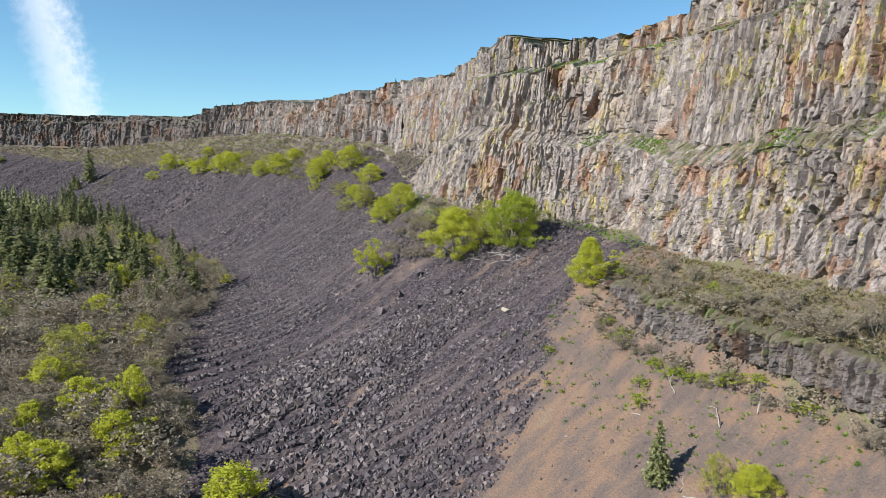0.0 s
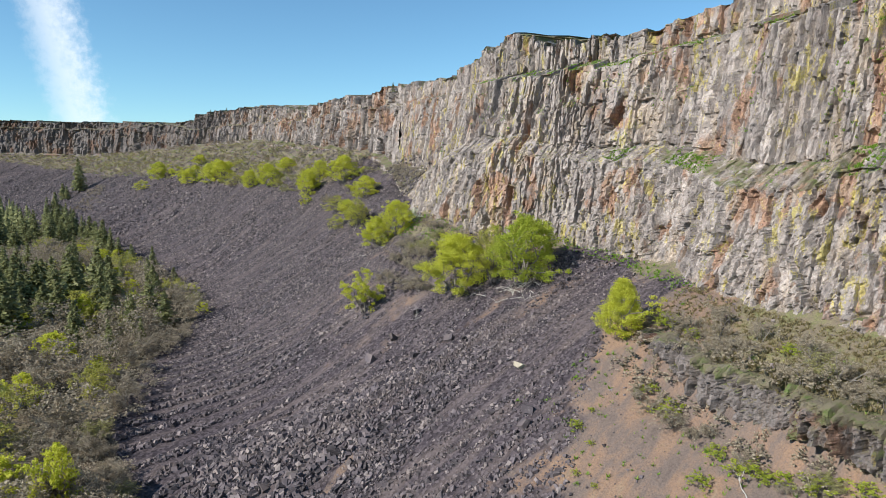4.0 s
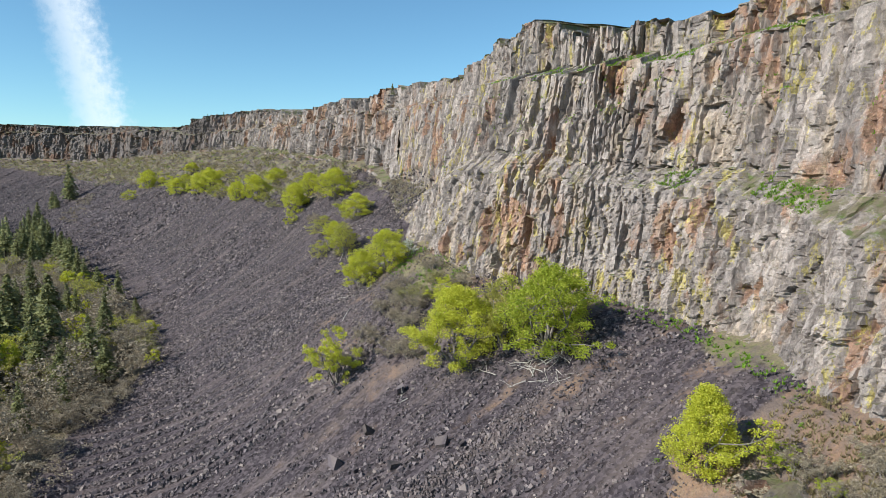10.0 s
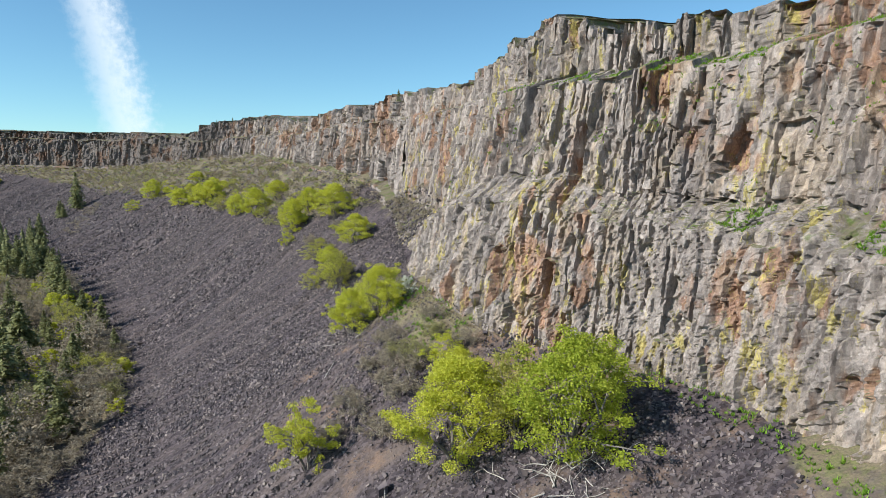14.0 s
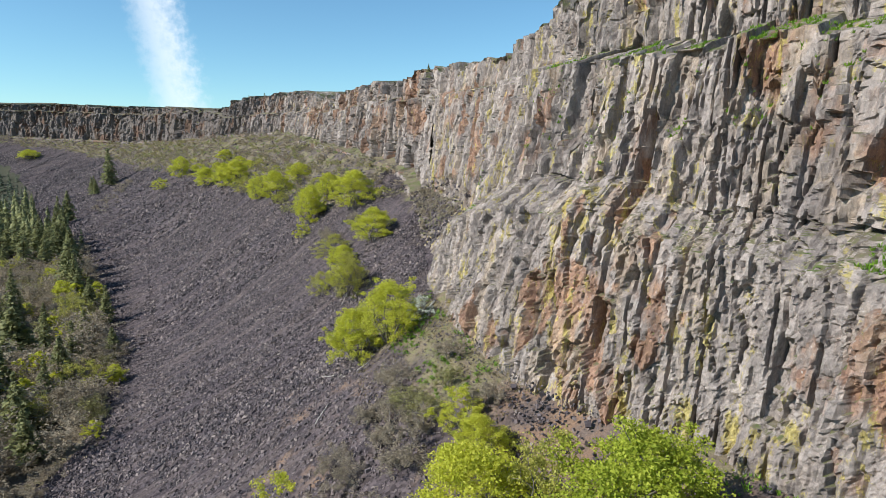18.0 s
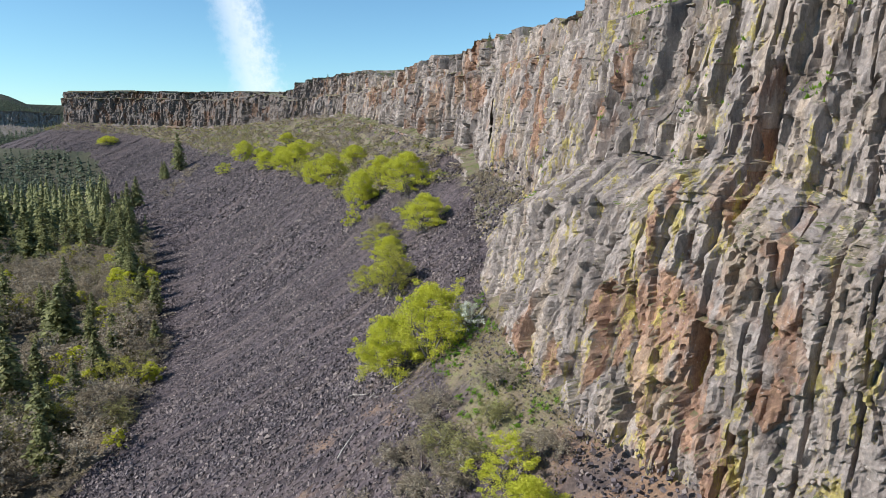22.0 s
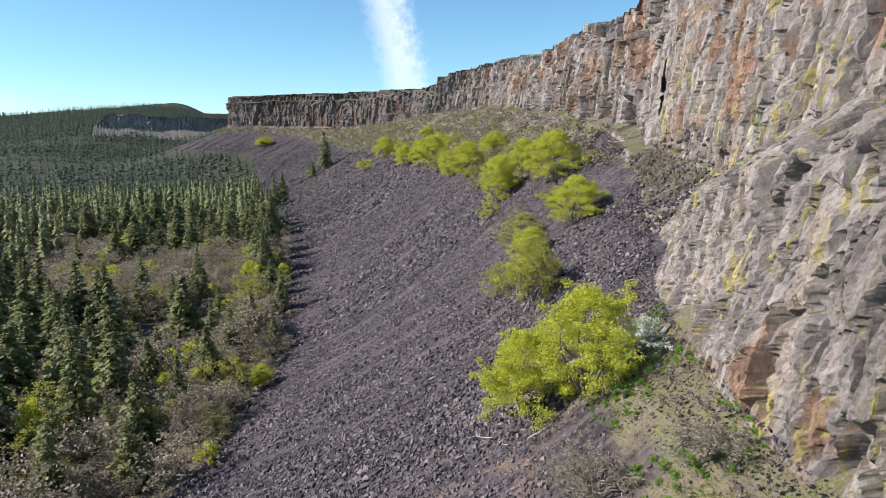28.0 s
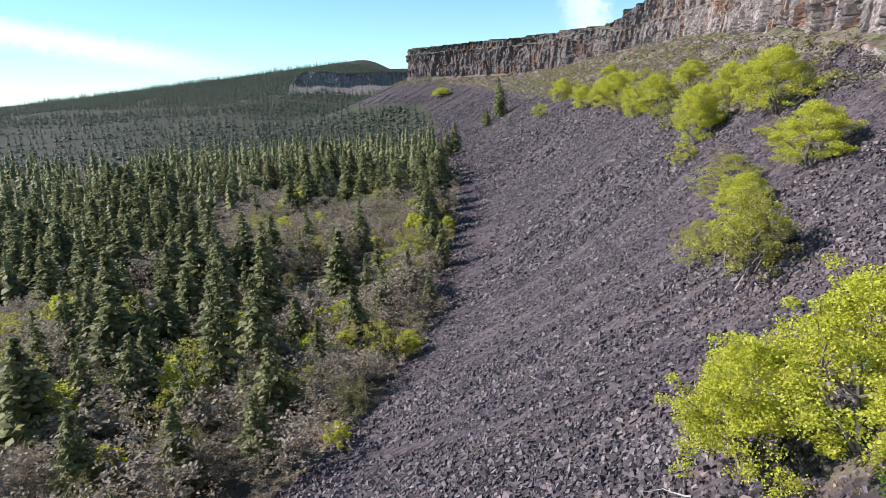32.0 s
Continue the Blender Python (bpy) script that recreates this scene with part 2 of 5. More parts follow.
def rock_material():
    """Grey-brown basalt with yellow lichen and rust-orange staining."""
    n = Nodes("basalt")
    tall = n.mapped((1, 1, .28))
    block = n.attr("block").outputs["Color"]
    sep = n.add("SeparateColor")
    n.put(sep.inputs[0], block)
    tone, rust, moss = sep.outputs[0], sep.outputs[1], sep.outputs[2]
    base = n.ramp(n.noise(.9, 6, .65, tall), (.25, (.176, .156, .144)), (.5, (.312, .278, .256)), (.75, (.43, .385, .357)))
    base = n.mix(n.math("MULTIPLY", n.step(n.noise(3.2, 5, .7), .5, .75), .5), base, (.29, .232, .2))
    red = n.math("MULTIPLY", n.step(n.math("ADD", rust, n.math("MULTIPLY", n.noise(.7, 5, .65, tall), .5)), .78, .95), .8)
    base = n.mix(red, base, n.ramp(n.noise(1.7, 3, .6), (.3, (.21, .11, .075)), (.7, (.38, .225, .13))))
    tan = n.math("MULTIPLY", n.step(n.noise(.28, 5, .65, tall), .5, .66), .55)
    base = n.mix(tan, base, n.ramp(n.noise(1.3, 4, .7), (.3, (.29, .225, .16)), (.7, (.43, .345, .245))))
    yel = n.math("ADD", n.noise(.75, 7, .72, n.mapped((1, 1, .3))), n.math("MULTIPLY", moss, .24))
    yel = n.step(n.math("ADD", yel, n.math("MULTIPLY", n.math("SUBTRACT", n.noise(4.5, 5, .75), .5), .3)), .675, .75)
    base = n.mix(n.math("MULTIPLY", yel, .78), base, n.ramp(n.noise(2.5, 3), (.3, (.33, .28, .07)), (.7, (.5, .43, .12))))
    base = n.mix(n.step(n.noise(5.5, 3, .6), .62, .72), base, (.42, .395, .365))
    chip = n.add("SeparateColor")
    n.put(chip.inputs[0], n.voronoi(2.1, "F1", "Color", n.mapped((1, 1, .45), (.2, .1, .4))))
    flake = n.add("SeparateColor")
    n.put(flake.inputs[0], n.voronoi(5.5, "F1", "Color", n.mapped((1, 1, .5), (.2, .1, .4))))
    mottle = n.math("ADD", n.math("MULTIPLY", chip.outputs[0], .6), n.math("MULTIPLY", flake.outputs[0], .4))
    base = n.mix(.8, base, n.ramp(mottle, (.15, (.66, .65, .65)), (.5, (1, 1, 1)), (.85, (1.24, 1.22, 1.2))), "MULTIPLY")
    # low tones carry the shade put into the far walls and rock band
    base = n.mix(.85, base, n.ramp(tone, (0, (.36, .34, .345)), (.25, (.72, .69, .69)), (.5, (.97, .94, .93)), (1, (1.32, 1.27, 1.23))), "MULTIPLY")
    grain = n.ramp(n.noise(5.0, 9, .82), (.34, (.6, .59, .59)), (.5, (1, 1, 1)), (.66, (1.42, 1.4, 1.37)))
    base = n.mix(.6, base, grain, "MULTIPLY")
    pits = n.step(n.noise(4.2, 5, .7, n.mapped((1, 1, .45))), .36, .27)
    base = n.mix(n.math("MULTIPLY", pits, .6), base, (.055, .047, .043))
    up = n.add("NewGeometry")
    sepn = n.add("SeparateXYZ")
    n.put(sepn.inputs[0], up.outputs["True Normal"])
    flat = n.step(n.math("ADD", sepn.outputs[2], n.math("MULTIPLY", n.math("SUBTRACT", n.noise(.35, 4), .5), 1.0)), .84, .98)
    turf = n.ramp(n.noise(.8, 5, .7), (.3, (.15, .125, .095)), (.48, (.165, .142, .09)), (.58, (.135, .145, .06)), (.7, (.1, .15, .035)))
    grown = n.step(n.math("ADD", n.attr("block").outputs["Alpha"], n.math("MULTIPLY", n.math("SUBTRACT", n.noise(.55, 5, .7), .5), 1.3)), .45, .7)
    base = n.mix(n.math("MAXIMUM", flat, grown), base, turf)
    n.bump(n.math("ADD", n.noise(1.8, 10, .74, n.mapped((1, 1, .5))), n.math("ADD", n.math("MULTIPLY", mottle, .35), n.math("MULTIPLY", n.noise(6.5, 8, .82, n.mapped((1, 1, .6))), .8))), 1.0, .16)
    return n.end(base, .88, .3)


def scree_rock_material():
    """Loose dark purple-grey basalt rubble, each stone a little different."""
    n = Nodes("scree_rock")
    g = n.add("NewGeometry").outputs["Random Per Island"]
    o = n.add("ObjectInfo").outputs["Random"]
    base = n.ramp(n.math("FRACT", n.math("ADD", g, o), 0), (0, (.026, .022, .024)), (.45, (.073, .061, .067)), (.8, (.14, .116, .122)), (1, (.25, .208, .19)))
    base = n.mix(n.math("MULTIPLY", n.step(n.noise(.5, 5, .65, n.downhill(1, .12)), .44, .66), .7), base, n.mix(.5, base, (.2, .157, .14)))
    base = n.mix(n.math("MULTIPLY", n.step(n.noise(4, 5, .7), .52, .72), .5), base, (.2, .175, .17))
    n.bump(n.noise(6, 6, .7), .6, .05)
    return n.end(base, .85, .3)


def ground_material():
    """Fine dark scree, reddish gravel, orange soil, grass and forest floor, by the plan's zones."""
    n = Nodes("hillside")
    z = n.attr("zone").outputs["Color"]
    sep = n.add("SeparateColor")
    n.put(sep.inputs[0], z)
    soil, grass, wood = sep.outputs
    blotch = n.math("MULTIPLY", n.math("SUBTRACT", n.noise(.22, 6, .65), .5), .9)
    scree = n.ramp(n.voronoi(3.2, "F1", "Color"), (.1, (.024, .019, .021)), (.5, (.056, .046, .052)), (.9, (.115, .094, .1)))
    scree = n.mix(n.math("MULTIPLY", n.step(n.noise(.5, 5, .65, n.downhill(1, .12)), .44, .66), .7), scree, n.mix(.5, scree, (.2, .157, .14)))
    earth = n.ramp(n.noise(.4, 8, .7, n.downhill(1, .4)), (.28, (.095, .075, .066)), (.45, (.15, .115, .097)), (.58, (.235, .15, .1)), (.75, (.22, .18, .125)))
    earth = n.mix(n.step(n.noise(9, 3, .7), .5, .68), earth, (.15, .115, .1))
    green = n.ramp(n.noise(.6, 7, .75), (.3, (.13, .105, .08)), (.48, (.18, .148, .1)), (.62, (.15, .155, .065)), (.8, (.19, .15, .108)))
    green = n.mix(.85, green, n.ramp(n.noise(6.0, 8, .85), (.36, (.45, .45, .45)), (.5, (1, 1, 1)), (.64, (1.5, 1.45, 1.4))), "MULTIPLY")
    earth = n.mix(.7, earth, n.ramp(n.noise(7.0, 8, .85), (.36, (.55, .55, .55)), (.5, (1, 1, 1)), (.64, (1.4, 1.38, 1.35))), "MULTIPLY")
    floor_ = n.ramp(n.noise(.35, 7, .7), (.3, (.085, .068, .05)), (.5, (.14, .112, .08)), (.7, (.15, .138, .068)))
    ln = n.add("VectorMath")
    ln.operation = "LENGTH"
    n.put(ln.inputs[0], n.pos)
    floor_ = n.mix(n.step(ln.outputs["Value"], 330, 620), floor_, n.ramp(n.noise(.03, 8, .75), (.35, (.032, .038, .024)), (.55, (.055, .056, .037)), (.75, (.1, .09, .06))))
    c = n.mix(n.step(n.math("ADD", soil, blotch), .4, .62), scree, earth)
    c = n.mix(n.step(n.math("ADD", grass, blotch), .42, .62), c, green)
    c = n.mix(n.step(n.math("ADD", wood, n.math("MULTIPLY", blotch, .5)), .42, .58), c, floor_)
    n.bump(n.math("ADD", n.math("MULTIPLY", n.voronoi(3.2), .5), n.noise(3, 8, .75)), .8, .16)
    return n.end(c, .95, .15)


def leaf_material(name, dark, mid, light, through=.35):
    n = Nodes(name)
    g = n.add("NewGeometry").outputs["Random Per Island"]
    o = n.add("ObjectInfo").outputs["Random"]
    c = n.ramp(n.math("FRACT", n.math("ADD", g, n.math("MULTIPLY", o, .35)), 0), (0, dark), (.45, mid), (1, light))
    c = n.mix(n.step(n.noise(.7, 3), .4, .65), c, n.mix(.5, c, (*mid,)))
    n.end(c, .6, .2)
    tr = n.add("BsdfTranslucent")
    n.put(tr.inputs[0], c)
    m = n.add("MixShader")
    m.inputs[0].default_value = through
    n.nt.links.new(n.bsdf.outputs[0], m.inputs[1])
    n.nt.links.new(tr.outputs[0], m.inputs[2])
    n.nt.links.new(m.outputs[0], n.out.inputs[0])
    return n.mat


def bark_material(name, dark, light):
    n = Nodes(name)
    c = n.ramp(n.noise(6, 5, .7, n.mapped((1, 1, .25))), (.3, dark), (.7, light))
    n.bump(n.noise(14, 4, .7, n.mapped((1, 1, .2))), .5, .04)
    return n.end(c, .9, .2)


ROCK, SCREE, GROUND = rock_material(), scree_rock_material(), ground_material()
LEAF = leaf_material("spring_leaf", (.36, .385, .03), (.54, .555, .06), (.68, .665, .12), .5)
LEAF_DEEP = leaf_material("fresh_green_leaf", (.24, .3, .03), (.36, .42, .045), (.5, .53, .08), .5)
LEAF_OLIVE = leaf_material("budding_leaf", (.28, .28, .06), (.40, .39, .09), (.50, .48, .13), .45)
BUD = leaf_material("twig_haze", (.19, .158, .115), (.31, .262, .19), (.43, .368, .268), .32)
BUD_OLIVE = leaf_material("olive_twigs", (.19, .18, .075), (.29, .275, .11), (.39, .37, .155), .35)
NEEDLE = leaf_material("needles", (.11, .125, .058), (.23, .24, .108), (.36, .365, .16), .42)
# far needles bluer than NEEDLE: distance haze put into their colour
NEEDLE_FAR = leaf_material("hazy_hill_needles", (.05, .066, .046), (.09, .112, .074), (.14, .165, .105), .3)
NEEDLE_DRY = leaf_material("dry_needles", (.12, .05, .03), (.19, .08, .05), (.24, .12, .07), .12)
BLOSSOM = leaf_material("white_blossom", (.45, .48, .38), (.62, .64, .54), (.75, .76, .68), .3)
GRASS = leaf_material("grass_tuft", (.09, .19, .015), (.17, .31, .03), (.27, .40, .06), .4)
BARK = bark_material("grey_bark", (.10, .085, .07), (.25, .225, .2))
BARK_DARK = bark_material("conifer_bark", (.06, .045, .035), (.14, .105, .08))
DEAD = bark_material("weathered_wood", (.26, .235, .21), (.5, .47, .43))


# ---- mesh helpers ----
def mesh_from(name, verts, faces, material, attribute=None):
    """A flat-shaded mesh from arrays: faces of one corner count."""
    verts, faces = np.asarray(verts, np.float32), np.asarray(faces, np.int32)
    m = bpy.data.meshes.new(name)
    n, c = faces.shape
    m.vertices.add(len(verts))
    m.vertices.foreach_set("co", verts.ravel())
    m.loops.add(n * c)
    m.loops.foreach_set("vertex_index", faces.ravel())
    m.polygons.add(n)
    m.polygons.foreach_set("loop_start", np.arange(0, n * c, c, dtype=np.int32))
    m.polygons.foreach_set("loop_total", np.full(n, c, np.int32))
    m.polygons.foreach_set("use_smooth", np.zeros(n, bool))
    if attribute:
        a = m.attributes.new(attribute[0], "FLOAT_COLOR", "POINT")
        rgba = np.ones((len(verts), 4), np.float32)
        rgba[:, 3] = 0
        rgba[:, :attribute[1].shape[1]] = attribute[1]
        a.data.foreach_set("color", rgba.ravel())
    m.update()
    m.materials.append(material)
    return m


def grid_faces(rows, cols):
    i = np.arange(rows * cols).reshape(rows, cols)
    return np.stack([i[:-1, :-1], i[1:, :-1], i[1:, 1:], i[:-1, 1:]], -1).reshape(-1, 4)


# ---- the cliff ----
def cells(pos, width, seed):
    """Uneven cells along a line: the cell's number, how far its nearer edge is, and the place across it from -1 to 1."""
    i = np.floor(pos / width)
    edge = lambda k: (k + .1 + .8 * rnd(k, k * 0 + seed)) * width
    i = np.where(pos < edge(i), i - 1, i)
    a, b = edge(i), edge(i + 1)
    return i, np.minimum(pos - a, b - pos), 2 * (pos - a) / np.maximum(b - a, .05) - 1


def facets(a, b, seed):
    """Uneven polygons over a plane: the polygon's two numbers, the place from its middle, and how far its edge is."""
    ia, ib = np.floor(a), np.floor(b)
    best = np.full(a.shape, 9.0)
    second = best.copy()
    ci, cj, da, db = ia.copy(), ib.copy(), np.zeros_like(a), np.zeros_like(a)
    for p in (-1, 0, 1):
        for q in (-1, 0, 1):
            i, j = ia + p, ib + q
            x = a - i - .1 - .8 * rnd(i, j, i * 0 + seed)
            y = b - j - .1 - .8 * rnd(i, j, i * 0 + seed + 500)
            d = x * x + y * y
            win = d < best
            second = np.where(win, best, np.minimum(second, d))
            best = np.where(win, d, best)
            ci, cj, da, db = np.where(win, i, ci), np.where(win, j, cj), np.where(win, x, da), np.where(win, y, db)
    return ci, cj, da, db, np.sqrt(second) - np.sqrt(best)


#  width, height, relief, crack depth, crack width in cells
JOINTS = ((5.5, 13.0, .8, .9, .07), (1.9, 5.6, .7, .85, .12), (.9, 2.5, .42, .5, .15), (.46, 1.05, .24, .2, .16))


def blocky(s, z, seed):
    """Relief of jointed, broken columns: how far each point stands out, its block's tone, and where a fresh rusty face or lichen shows."""
    out = (fbm(s / 14, z / 22, seed + 50, 3) - .5) * 2.0
    wob = fbm(s / 4 + 7, z / 4, seed, 4) - .5
    fine = fbm(s / .9 + 3, z / 1.2, seed + 5, 3) - .5
    crumb = fbm(s / .3 + 3, z / .34, seed + 15, 2) - .5
    broken = smooth(.4, .62, fbm(s / 8 + 2, z / 5 + 5, seed + 6, 2))       # where columns have come apart into rubbly blocks
    tone, rust, moss = np.zeros_like(s), np.zeros_like(s), np.zeros_like(s)
    for n, (w, h, amp, deep, wide) in enumerate(JOINTS):
        lean = (.02, -.03, .03, -.02)[n]
        i, j, da, db, edge = facets((s + wob * .12 * w + fine * .1 + lean * z) / w, (z + wob * .12 * h + fine * .12) / h, seed + 7 * n)
        zero = i * 0
        loose = 1 if n < 2 else .5 + .95 * broken
        r1, r2, r3, r4 = (rnd(i, j, zero + seed + n + k) for k in (11, 77, 178, 240))
        out += amp * loose * ((r1 - .5) + (r2 - .5) * .9 * da + (r3 - .53) * .5 * db)
        gone = r4 > (2, .95, .93 - .08 * broken, .9)[n]
        out -= gone * (0, 1.1, .75, .3)[n] * smooth(0, .25, edge)
        tone += (rnd(i, j, zero + seed + n + 31) - .5) * (.5, .6, .6, .5)[n]
        rust += ((rnd(i, j, zero + seed + n + 91) > (.86, .86, .88, .92)[n]) + gone * .5) * (.22, .4, .32, .25)[n]
        moss += (rnd(i, j, zero + seed + n + 95) > (.8, .78, .82, .86)[n]) * (.2, .35, .35, .3)[n]
        split = smooth(.4, .75, rnd(i, j, zero + seed + 40 + n)) * (.25 + .75 * smooth(.3, .6, np.abs(da) / (np.abs(da) + np.abs(db) + .01)))
        out -= split * deep * smooth(wide * (1.6 if n < 2 else 1), .01, edge)
    # upright joints that run on through several blocks
    k, d, across = cells(s + wob * .3 + fine * .15, 1.9, seed + 3)
    run = smooth(.47, .62, fbm(k * 3.7 + z * 0, z / 7, seed + 44, 2))
    out -= run * (.2 + 1.1 * rnd(k, k * 0 + 9)) * smooth(.22, .03, d)
    return out + fine * .5 + crumb * .26, np.clip(.5 + tone * .55, .03, 1), rust, moss


def cliff_mesh(name, s0, s1, ds, dense, big=1.0, seed=1):
    s = np.arange(s0, s1 + ds * .5, ds)
    x, y = along(s, 0), along(s, 1)
    tx, ty = np.gradient(x), np.gradient(y)
    ln = np.hypot(tx, ty)
    nx, ny = -ty / ln, tx / ln                       # towards the valley
    foot, ledge, top, rim, lw, rw = (along(s, c) for c in (2, 3, 4, 5, 6, 7))
    w1 = (fbm(s / 7, s * 0, 21) - .5)
    top = top + w1 * 1.6 + (rnd(np.floor(s / 2.2), s * 0 + 5) - .5) * .9
    ledge = ledge + (fbm(s / 6, s * 0 + 3, 22) - .5) * 3.4
    i3 = cells(s, 3.2, 71)[0]
    i4 = cells(s, 1.3, 72)[0]
    rim = rim + 1.9 * smooth(KARC[17] + 8, KARC[17] + 12, s) * smooth(KARC[19] + 4, KARC[19] + 1, s) - 1.8 * smooth(KARC[19] + 1, KARC[19] + 4, s) * smooth(KARC[20] + 30, KARC[20], s)
    rim = rim + (rnd(i3, i3 * 0 + 8) - .5) * 1.8 + (rnd(i4, i4 * 0 + 8) - .5) * .7
    low = smooth(1.0, 4.0, ledge - foot)
    zero = s * 0
    near = smooth(KARC[8], KARC[7], s)
    tier = smooth(KARC[13] + 6, KARC[13] + 2.5, s) + smooth(KARC[18], KARC[18] + 20, s)      # where the lower tier breaks off
    prof = [(-1.2 + zero, foot - 3), (zero, foot - .2), ((.5 + .5 * lw) * tier, foot + (ledge - .2 * lw - foot) * tier), (1.4 + 1.1 * lw, ledge + .4 * lw), (2.8 + 1.4 * lw, top - .05 * rw),
            (3.0 + 1.4 * lw + rw * .5, top + .1 * rw), (3.5 + 1.4 * lw + rw * .5, rim + .5), (28 + 1.5 * lw, rim + 1.0), (72 + zero, rim + 2.5)]
    counts = [3, int(14 * dense), int(6 * dense), int(17 * dense), int(5 * dense), int(8 * dense), 8, 3]
    back, zz, face, turf = [], [], [], []
    for k, c in enumerate(counts):
        for j in range(c):
            t = j / c
            back.append(prof[k][0] * (1 - t) + prof[k + 1][0] * t)
            zz.append(prof[k][1] * (1 - t) + prof[k + 1][1] * t)
            hard = (.4, 1, .85, 1, .4, 1, .1, 0)[k]
            face.append(zero + hard * (low * tier if k == 1 else 1))
            turf.append(np.where(tier < .6, .85, .36 + .2 * near) if k == 2 else zero + (.75 if t > .8 else .22) if k == 4 else zero + .6 * (k > 5))
    back, zz, face, turf = (np.array(a) for a in (back, zz, face, turf))
    S = np.broadcast_to(s, back.shape)
    bulge, tone, fresh, lichen = blocky(S / big, np.where(zz > ledge + 2, ledge + 2 + (zz - ledge - 2) * .62, zz + .3 * back) / big ** .6, seed)
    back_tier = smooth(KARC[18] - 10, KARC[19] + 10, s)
    out = -back + bulge * face * (big ** .8 + .4 * smooth(KARC[14], KARC[14] + 12, s))
    X, Y = x + nx * out, y + ny * out
    Z = zz + (fbm(S / 1.5, back / 1.5, 33, 3) - .5) * .8 * (1 - face) + (rnd(np.floor(S / 1.7), np.floor(zz / 1.4)) - .5) * .12 * face
    rust = fbm(S / 7 + 4, zz / 6, 61, 3) * .8 + fresh * .4
    # darker basalt beyond KARC[14], its crack shade also put into the tone
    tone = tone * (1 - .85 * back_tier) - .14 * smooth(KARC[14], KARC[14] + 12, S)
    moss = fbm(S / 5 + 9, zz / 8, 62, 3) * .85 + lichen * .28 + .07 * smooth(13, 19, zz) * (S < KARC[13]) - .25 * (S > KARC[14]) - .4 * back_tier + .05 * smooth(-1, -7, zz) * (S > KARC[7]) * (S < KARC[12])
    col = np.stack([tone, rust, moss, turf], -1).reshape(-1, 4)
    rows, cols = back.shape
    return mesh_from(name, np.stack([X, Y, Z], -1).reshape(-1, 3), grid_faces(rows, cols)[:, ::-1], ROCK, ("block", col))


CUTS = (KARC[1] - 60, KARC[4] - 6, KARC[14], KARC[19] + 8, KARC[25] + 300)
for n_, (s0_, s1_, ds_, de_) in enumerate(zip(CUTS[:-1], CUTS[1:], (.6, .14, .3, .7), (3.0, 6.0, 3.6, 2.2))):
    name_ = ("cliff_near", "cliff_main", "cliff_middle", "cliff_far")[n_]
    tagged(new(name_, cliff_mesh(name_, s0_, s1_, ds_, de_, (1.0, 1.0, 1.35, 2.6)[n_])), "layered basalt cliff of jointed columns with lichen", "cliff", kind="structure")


# ---- the ground, one sheet out to the horizon ----
def spaced(*spans):
    return np.unique(np.concatenate([np.arange(a, b, d) for a, b, d in spans]))


A_DIR, B_DIR = np.array((-.53, .848)), np.array((-.848, -.53))


def zones(x, y, us=None):
    """How much each place is bare soil, grassy, wooded floor."""
    u, s = us or to_cliff(x, y)
    far = np.hypot(x, y)
    edge = np.interp(s, (490, 518, 566, 580, 605, 640, 670, 720, 800, 850, 1000, 1060, 1115), (64, 62, 57, 50, 44, 50, 55, 61, 72, 82, 72, 60, 45))
    edge = edge + 5 * (fbm(s / 14, s * 0, 81) - .5)
    wood = smooth(edge + .5, edge + 4, u)
    line = np.interp(y, (40, 64, 75, 85, 91), (-12, 4.5, 11.5, 15.5, 19.5))      # where scree gives way to bare earth
    soil = smooth(-2, 2, x - line) * smooth(96, 92, y)
    soil = np.maximum(soil, .5 * smooth(-16, -4, x - line) * smooth(88, 76, y))
    soil = np.maximum(soil, (.4 + .06 * smooth(590, 570, s)) * smooth(780, 740, s) * smooth(44, 22, u + 16 * smooth(570, 610, s)) * smooth(.4, .58, fbm(s / 4.5, u / 45, 164)))      # dusty streaks
    chute = np.abs(x - np.interp(y, (60, 72, 79, 89), (-22, -18.1, -14.8, -9.3)))
    soil = np.maximum(soil, .64 * smooth(1.4, .3, chute) * smooth(92, 88, y))
    soil = np.maximum(soil, .62 * smooth(KARC[8] - 2, KARC[8] + 4, s) * smooth(KARC[11] + 2, KARC[10] + 4, s) * smooth(12, 5, u))
    grass = smooth(KARC[6] + 2, KARC[5] - 6, s) * smooth(11.5, 9.5, u) * .8
    grass = np.maximum(grass, .62 * smooth(26, 33, x + .25 * (y - 70)) * smooth(75, 62, y))
    grass = np.maximum(grass, .72 * smooth(KARC[10] - 4, KARC[10] + 3, s) * smooth(KARC[12] + 2, KARC[11] + 6, s) * smooth(11, 5, u))
    grass = np.maximum(grass, .42 * smooth(KARC[13] - 6, KARC[14], s) * smooth(16, 4, u) * smooth(KARC[18] + 100, KARC[18], s))
    lim = belt(s) * (.75 + .5 * fbm(s / 22, u / 15, 83))
    grass = np.maximum(grass, .54 * smooth(lim + 1.5, lim - 1.5, u) * smooth(645, 665, s) * smooth(1700, 1400, s))
    grass = np.maximum(grass, .62 * smooth(KARC[6] - 3, KARC[6] + 3, s) * smooth(KARC[9] + 4, KARC[9], s) * smooth(4, 1.5, u))
    grass = np.maximum(grass, smooth(0, -3, u) * .7)
    wood = np.maximum(wood, smooth(600, 900, far) * (u > 0))
    return np.stack([soil, grass * (1 - wood), wood], -1)


